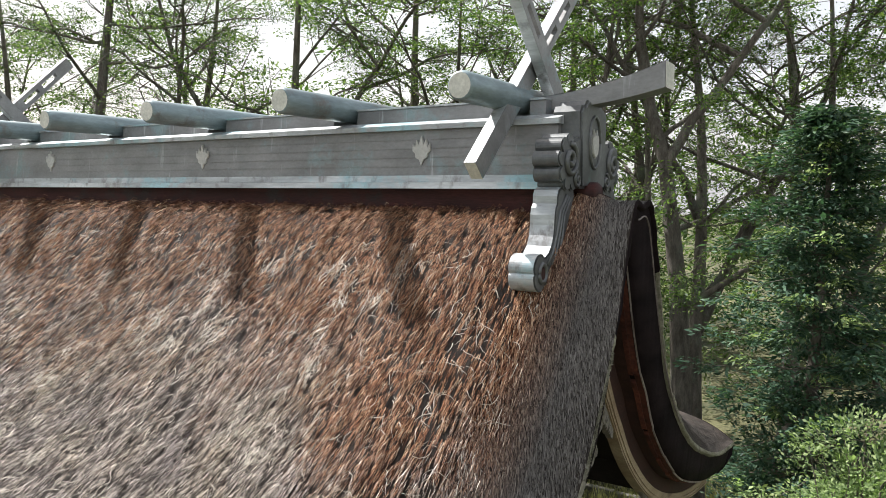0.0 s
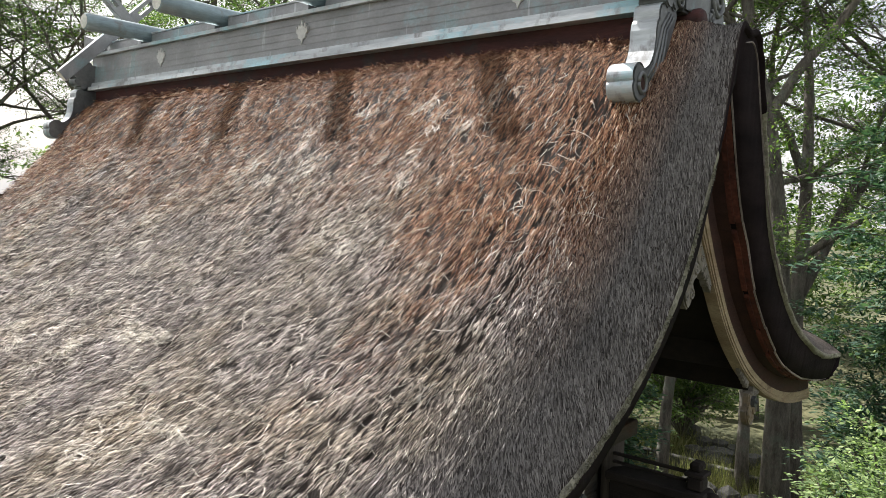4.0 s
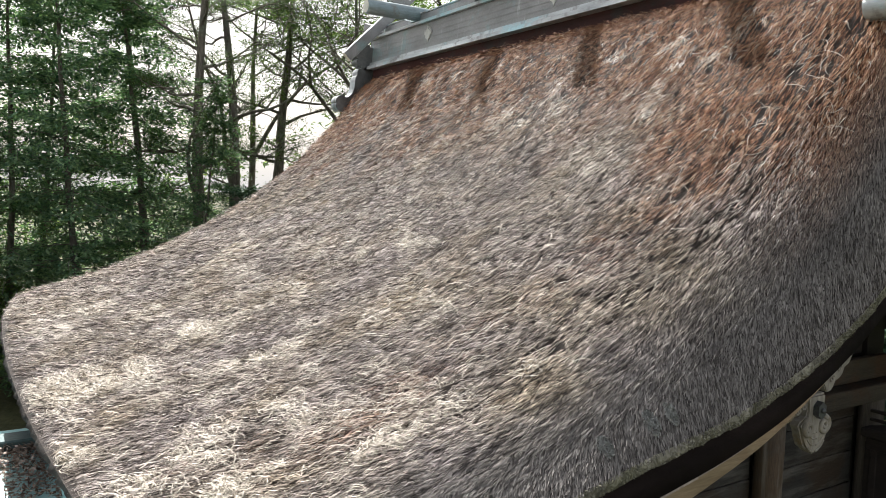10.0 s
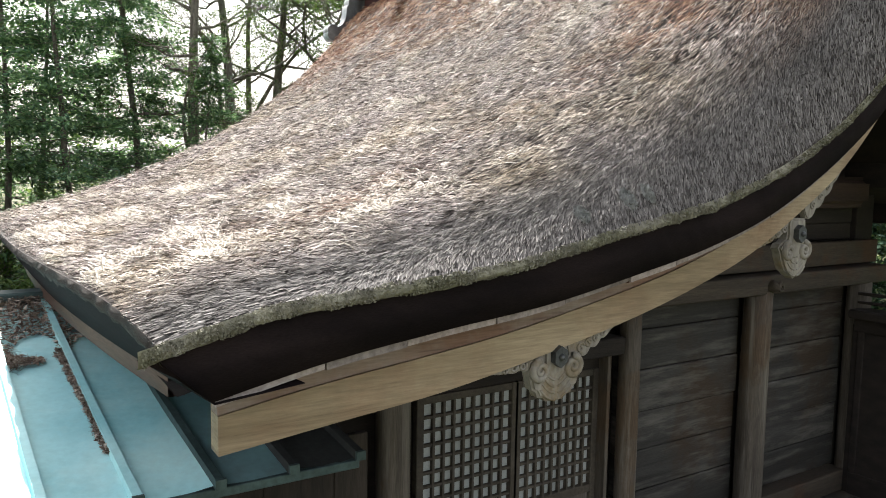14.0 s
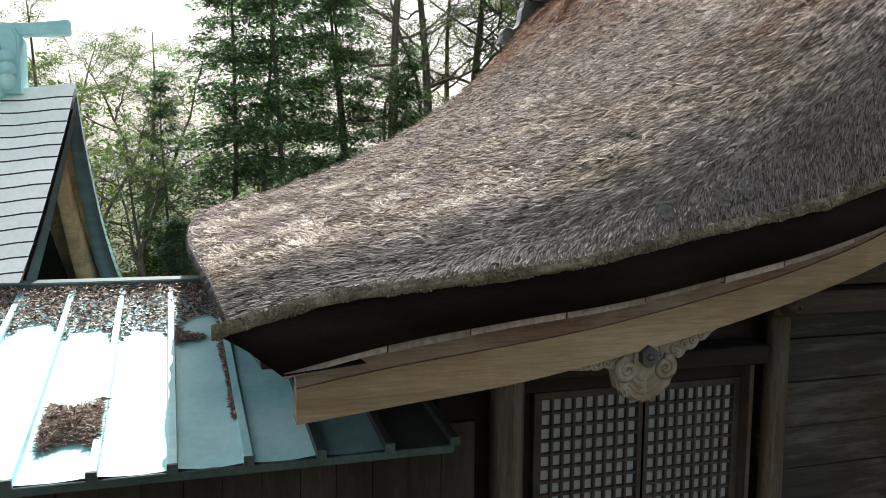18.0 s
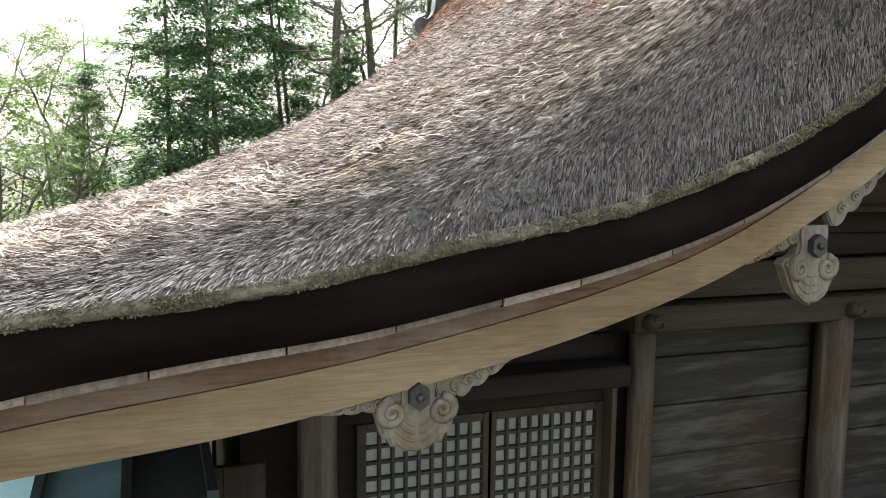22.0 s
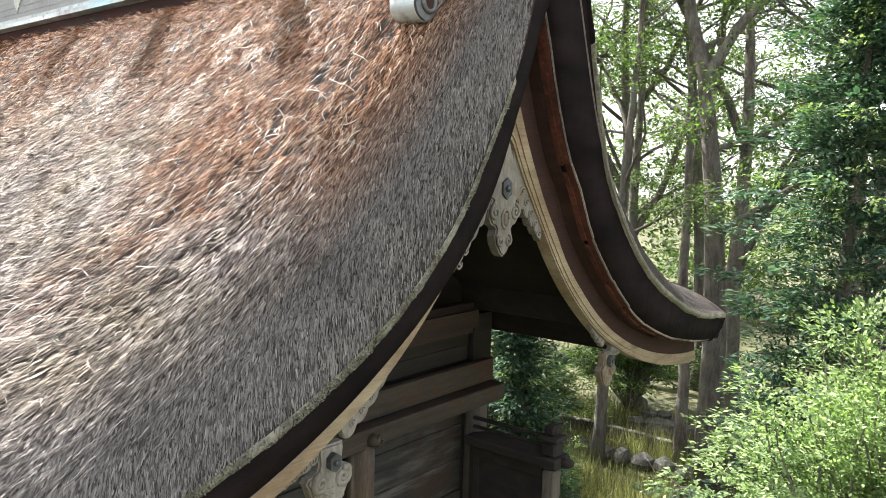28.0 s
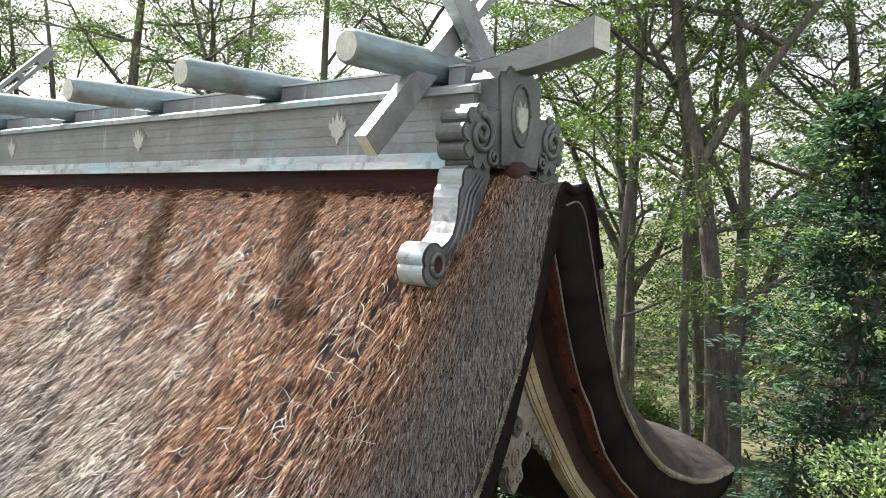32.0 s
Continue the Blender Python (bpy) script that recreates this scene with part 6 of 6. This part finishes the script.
def make_tree(name, label, seed, height, trunk_r, kind, spine=None, forks=((4, 0.6, 0.55), (6, 3.4, 0.55))):
    """A tree at the origin: tapered trunk, limbs, twigs and a crown of many leaves."""
    g = np.random.default_rng(seed)
    top = thing(name, label, "tree")
    lean = g.normal(0, 0.05, 2)
    n = 14
    trunk = branch_line(g, (0, 0, -0.3), (lean[0], lean[1], 1), height, n, 0.04, 0.035 if kind != "cypress" else 0.01)
    if spine:
        k = np.array(spine, float)
        zz = np.linspace(k[0, 2], k[-1, 2], n)
        trunk = np.stack([np.interp(zz, k[:, 2], k[:, 0]), np.interp(zz, k[:, 2], k[:, 1]), zz], -1) + g.normal(0, 0.03, (n, 3)) * [1, 1, 0]
    radii = trunk_r * (1 - 0.9 * np.linspace(0, 1, n)) * np.r_[1.35, 1.1, np.ones(n - 2)]
    tube("trunk", trunk, radii, M_BARK, top, "", 10)
    limbs_v, limbs_q, off, ends = [], [], 0, []
    stems = [trunk]

    def add(pts, r0, r1, sides):
        nonlocal off
        v, q = tube_arrays(pts, np.linspace(r0, r1, len(pts)), sides)
        limbs_v.append(v)
        limbs_q.append(q + off)
        off += len(v)

    if kind in ("broad", "pine"):
        count = 18 if kind == "broad" else 17
        if kind == "broad":
            # the trunk forks into heavy secondary stems
            for f_at, turn_by, spread in forks:
                a = turn_by + seed if not spine else turn_by
                stem = branch_line(g, trunk[f_at], (spread * math.cos(a), spread * math.sin(a), 1), height * (1 - f_at / n) * 0.9, n, 0.02, 0.09)
                add(stem, radii[f_at] * 0.8, trunk_r * 0.08, 8)
                stems.append(stem)
        for k in range(count):
            t = 0.34 + 0.64 * (k + g.random() * 0.6) / count
            trunk = stems[k % len(stems)]
            base = trunk[min(int(t * (n - 1)), n - 2)] * (1 - (t * (n - 1)) % 1) + trunk[min(int(t * (n - 1)) + 1, n - 1)] * ((t * (n - 1)) % 1)
            a = k * 2.4 + g.normal(0, 0.4)
            rise = g.uniform(0.25, 0.85) if kind == "broad" else g.uniform(-0.05, 0.35)
            ln = height * (0.34 if kind == "broad" else 0.24) * (1.15 - t * 0.7) * g.uniform(0.7, 1.2)
            limb = branch_line(g, base, (math.cos(a), math.sin(a), rise), ln, 8, 0.05, 0.16)
            add(limb, trunk_r * 0.40 * (1.1 - t), trunk_r * 0.07, 6)
            for j in range(6):
                s = limb[2 + j]if j < 6 else limb[-1]
                b = a + g.normal(0, 0.9)
                tw = branch_line(g, s, (math.cos(b), math.sin(b), g.uniform(0.0, 0.7)), ln * g.uniform(0.3, 0.55), 5, 0.02, 0.2)
                add(tw, trunk_r * 0.09, trunk_r * 0.02, 4)
                ends += [tw[2], tw[3], tw[4]]
                for _ in range(2):
                    c = b + g.normal(0, 1.0)
                    t2 = branch_line(g, tw[2], (math.cos(c), math.sin(c), g.uniform(-0.1, 0.6)), ln * 0.22, 4, 0.0, 0.25)
                    add(t2, trunk_r * 0.035, trunk_r * 0.012, 3)
                    ends += [t2[2], t2[3]]
        ends = np.array(ends)
        ends = ends[g.random(len(ends)) < (0.52 if kind == "broad" else 0.62)]
        if kind == "broad":
            lv = fans(g, ends, level(g, len(ends)), 0.42, 48, 0.049, 0.46, 0.09)
            mat = M_LEAF
        else:
            lv = fans(g, ends, level(g, len(ends)), 0.36, 34, 0.085, 0.13, 0.09)
            mat = M_PINE
    else:
        big = height > 8
        tiers = int(height * 2.9) if kind == "cypress" else 38
        tips, outs, tip_outs = [], [], []
        for k in range(tiers):
            t = 0.05 + 0.94 * k / tiers
            z = t * height
            base = np.array([np.interp(z, trunk[:, 2], trunk[:, 0]), np.interp(z, trunk[:, 2], trunk[:, 1]), z])
            reach = (2.1 * (1 - t) ** 0.45 if big else 0.17 * height * (1 - t) ** 0.55) if kind == "cypress" else 2.7 * (1 - t) ** 0.5
            reach = reach * (0.8 + 0.35 * math.sin(k * 0.9 + seed) ** 2) + 0.15
            for j in range(6 if kind == "cypress" else 5):
                a = k * 1.1 + j * (1.047 if kind == "cypress" else 1.257) + g.normal(0, 0.2)
                ln = reach * g.choice([0.62, 0.82, 0.95, 1.12]) * g.uniform(0.85, 1.1)
                if kind == "fir" and g.random() < 0.38:
                    continue
                bright = kind != "fir" and g.random() < 0.5
                way = np.array([math.cos(a), math.sin(a), 0.18 if kind == "cypress" else 0.05])
                limb = branch_line(g, base, way, ln, 6, -0.06, 0.12)
                add(limb, trunk_r * 0.16 * (1.15 - t), 0.006, 4)
                for m in range(2 if big else 1, 6):
                    spot = limb[m] + g.normal(0, 0.10, 3) * [1, 1, 0.5]
                    if m == 5 and bright:
                        tips.append(spot)
                        tip_outs.append(way)
                    else:
                        ends.append(spot)
                        outs.append(way + g.normal(0, 0.4, 3) * [1, 1, 0])
        ends = np.array(ends)
        if kind == "fir":
            lv = fans(g, ends, outs, 0.46, 42, 0.092, 0.36, 0.07, 0.5)
        else:
            lv = fans(g, ends, outs, 0.36 if big else 0.26, 58 if big else 40, 0.066 if big else 0.055, 0.38, 0.055, 0.4)
            sv = fans(g, tips, tip_outs, 0.28 if big else 0.18, 50 if big else 24, 0.052, 0.38, 0.04, 0.4)
            k = np.arange(len(sv) // 4)[:, None] * 4
            under(tagged(new("shoot_tip", big_mesh("shoot_tip", sv, k + [0, 1, 2, 3], np.zeros((0, 3), int), M_SHOOT)), label="bright yellow-green shoot tips", kind="stuff"), top)
        mat = M_CYPRESS if kind == "cypress" else M_FIR
    limb_ob = under(tagged(new("branchwork", big_mesh("branchwork", np.concatenate(limbs_v), np.concatenate(limbs_q), np.zeros((0, 3), int), M_BARK, True)), kind="stuff"), top)
    k = np.arange(len(lv) // 4)[:, None] * 4
    under(tagged(new("crown", big_mesh("crown", lv, k + [0, 1, 2, 3], np.zeros((0, 3), int), mat)), kind="stuff"), top)
    return top


def bush(name, label, seed, r, h, mat, count, twigs, per, size, slim, spread):
    g = np.random.default_rng(seed)
    top = thing(name, label, "tree")
    ends, outs = [], []
    lv, lq, off = [], [], 0
    for k in range(count):
        a = g.uniform(0, 2 * np.pi)
        el = g.uniform(0.15, 1.5)
        d = np.array([math.cos(a) * math.cos(el), math.sin(a) * math.cos(el), math.sin(el)])
        stem = branch_line(g, (0, 0, 0.2), (d[0] * 0.5, d[1] * 0.5, 1), h * 0.35, 4, 0, 0.1)
        end = stem[-1] + d * [r, r, h * 0.62] * g.uniform(0.65, 1.08)
        pts = np.concatenate([stem, stem[-1] + (end - stem[-1]) * np.linspace(0.2, 1, 6)[:, None] + g.normal(0, 0.05, (6, 3))])
        v, q = tube_arrays(pts, np.linspace(0.045, 0.006, len(pts)), 4)
        lv.append(v)
        lq.append(q + off)
        off += len(v)
        for m in (5, 6, 7, 8, 9):
            ends += [pts[m] + g.normal(0, 1, 3) * [0.16, 0.16, 0.06] for _ in range(twigs)]
            outs += [d * [1, 1, 0.3]] * twigs
    under(tagged(new("branchwork", big_mesh("branchwork", np.concatenate(lv), np.concatenate(lq), np.zeros((0, 3), int), M_BARK, True)), kind="stuff"), top)
    lf = fans(g, ends, outs, spread, per, size, slim, 0.035, 0.3)
    k = np.arange(len(lf) // 4)[:, None] * 4
    under(tagged(new("crown", big_mesh("crown", lf, k + [0, 1, 2, 3], np.zeros((0, 3), int), mat)), kind="stuff"), top)
    return top


def place(proto, spots, group):
    proto["group"] = group
    x, y, s, a = spots[0]
    proto.matrix_world = pose(x, y, float(ground_z(x, y)) - 0.1, 0, 0, a) @ Matrix.Scale(s, 4)
    for x, y, s, a in spots[1:]:
        c = copy_thing(proto, pose(x, y, float(ground_z(x, y)) - 0.1, 0, 0, a))
        c.scale = (s, s, s)


forked = make_tree("broadleaf_tree", "tall forked broadleaf tree with grey bark and light green leaves", 11, 17, 0.30, "broad",
                   [(0.35, 0, -0.3), (0.1, 0, 5.9), (-0.35, 0, 9.5), (-0.95, 0.2, 11.0), (-1.5, 0.5, 17)], ((7, 0.35, 0.45), (8, 2.2, 0.5)))
place(forked, [(-3.65, 18.0, 1.0, 0)], "woodland trees")
slender = make_tree("broadleaf_tree", "slender leaning broadleaf tree", 18, 16, 0.15, "broad", [(-0.35, 0, -0.3), (0, 0, 5.7), (0.25, 0, 10.7), (0.5, 0.3, 16)], ((9, 1.0, 0.4),))
place(slender, [(-5.64, 18.0, 1.0, 0), (-4.75, 19.6, 1.0, 150)], "woodland trees")
broad1 = make_tree("broadleaf_tree", "tall slender broadleaf tree with light green leaves", 19, 17, 0.24, "broad")
place(broad1, [(-3.3, 19.2, 1.0, 20), (-14.4, 17.5, 1.05, 200), (-6.3, 26, 1.1, 100), (-26.5, -1.6, 0.62, 30), (-22.5, -3.0, 0.5, 75), (-21.0, -0.9, 0.40, 190), (-19, 16.5, 1.0, 300), (-9.3, 27, 1.15, 160)], "woodland trees")
broad2 = make_tree("broadleaf_tree", "forked broadleaf tree with an open crown", 12, 15, 0.20, "broad")
place(broad2, [(-8.6, 25.2, 1.15, 10), (-11, 21.5, 1.05, 140), (-1.2, 21, 1.05, 330), (-23, 13.5, 1.1, 60), (0.8, 20, 0.74, 190), (-28.5, -5, 0.8, 120), (-30, 10.5, 1.1, 275), (-26, 14, 1.1, 95), (-24.5, -4.8, 0.62, 205)], "woodland trees")
pine1 = make_tree("pine_tree", "tall pine with a bare reddish trunk", 13, 19, 0.30, "pine")
place(pine1, [(-25.0, 7.55, 0.95, 0), (-29, 10.6, 1.0, 90), (-25.0, 8.5, 0.95, 200), (-18.5, 12.6, 0.95, 45), (-13, 23, 1.0, 270), (-2.0, 24, 1.0, 130)], "woodland trees")
cyp1 = make_tree("cypress_tree", "dense dark green cypress with bright shoot tips", 14, 11.0, 0.2, "cypress")
place(cyp1, [(-0.55, 14.4, 0.91, 0), (2.4, 15.6, 0.88, 70), (5.2, 16.5, 1.0, 100)], "cypress trees")
fir = make_tree("fir_tree", "tall dark conifer with open drooping sprays", 16, 16, 0.13, "fir")
place(fir, [(-24.0, 1.3, 0.95, 0), (-23.6, 3.5, 1.0, 140), (-24.6, 5.4, 1.0, 60), (-22.6, 6.7, 0.62, 230), (-27.8, 2.4, 1.0, 310), (-28.5, 6.4, 1.05, 100), (-23.2, -0.6, 0.55, 30), (-29, -8, 0.9, 200)], "conifers")
cyp2 = make_tree("cypress_tree", "young dark green cypress with dense sprays", 15, 6.0, 0.1, "cypress")
place(cyp2, [(-4.4, 12.4, 0.95, 0), (-5.9, 12.9, 0.85, 40), (-7.4, 12.6, 0.8, 310), (-18.2, 7.6, 1.0, 80), (-16.8, 4.8, 0.85, 150), (-17.5, 0.2, 0.75, 30), (-21.5, 8.2, 1.1, 60)], "cypress trees")
maple = bush("maple_tree", "low spreading maple with fresh light green leaves", 21, 1.75, 5.3, M_MAPLE, 90, 3, 46, 0.033, 0.5, 0.27)
place(maple, [(0.65, 11.5, 1.0, 0), (3.0, 11.9, 0.95, 220)], "maples")
shrub = bush("shrub", "rounded green undergrowth shrub", 22, 1.6, 2.6, M_LEAF, 70, 1, 40, 0.050, 0.42, 0.32)
place(shrub, [(-18.6, 7.2, 1.3, 0), (-5.9, 15.0, 0.55, 60), (-8.0, 18.5, 0.9, 120), (-20.5, 3.2, 1.2, 200), (-10.5, 17.5, 1.0, 300), (-23, 0.2, 1.4, 20), (-13.5, 19, 1.2, 70), (-16.5, 13, 1.2, 170), (-22, -3.5, 1.3, 250), (-7, 22, 1.1, 45)], "undergrowth")

# the wood goes on: a loose belt of far foliage
g = np.random.default_rng(77)
ang = np.r_[g.uniform(radians(-30), radians(150), 420), g.uniform(radians(-38), radians(48), 330)]
rad = g.uniform(32, 46, 750)
cent = np.stack([-5 + rad * -np.sin(ang), 5 + rad * np.cos(ang), 1 + np.where(ang > 0.9, 9, 13) * g.random(750) ** 1.2], -1)
cl = np.repeat(cent, 6, 0) + g.normal(0, 1, (750 * 6, 3)) * [1.3, 1.3, 0.9]
lf = fans(g, cl, level(g, len(cl)), 0.9, 24, 0.17, 0.45, 0.15)
k = np.arange(len(lf) // 4)[:, None] * 4
tagged(new("far_wood", big_mesh("far_wood", lf, k + [0, 1, 2, 3], np.zeros((0, 3), int), M_LEAF)), "far green woodland foliage", "woods", kind="stuff")
g = np.random.default_rng(78)
ang = np.r_[g.uniform(-0.75, 0.95, 330), g.uniform(0.95, 2.3, 460)]
rad = g.uniform(18, 33, 790)
cent = np.stack([-5 + rad * -np.sin(ang), 5 + rad * np.cos(ang), 0.8 + np.where(ang > 0.95, 5.2, 7.0) * g.random(790) ** 1.6], -1)
cl = np.repeat(cent, 5, 0) + g.normal(0, 1, (790 * 5, 3)) * [0.7, 0.7, 0.5]
lf = fans(g, cl, level(g, len(cl)), 0.5, 26, 0.085, 0.42, 0.08)
k = np.arange(len(lf) // 4)[:, None] * 4
tagged(new("near_wood", big_mesh("near_wood", lf, k + [0, 1, 2, 3], np.zeros((0, 3), int), M_PINE)), "green undergrowth between the trunks", "undergrowth", kind="stuff")
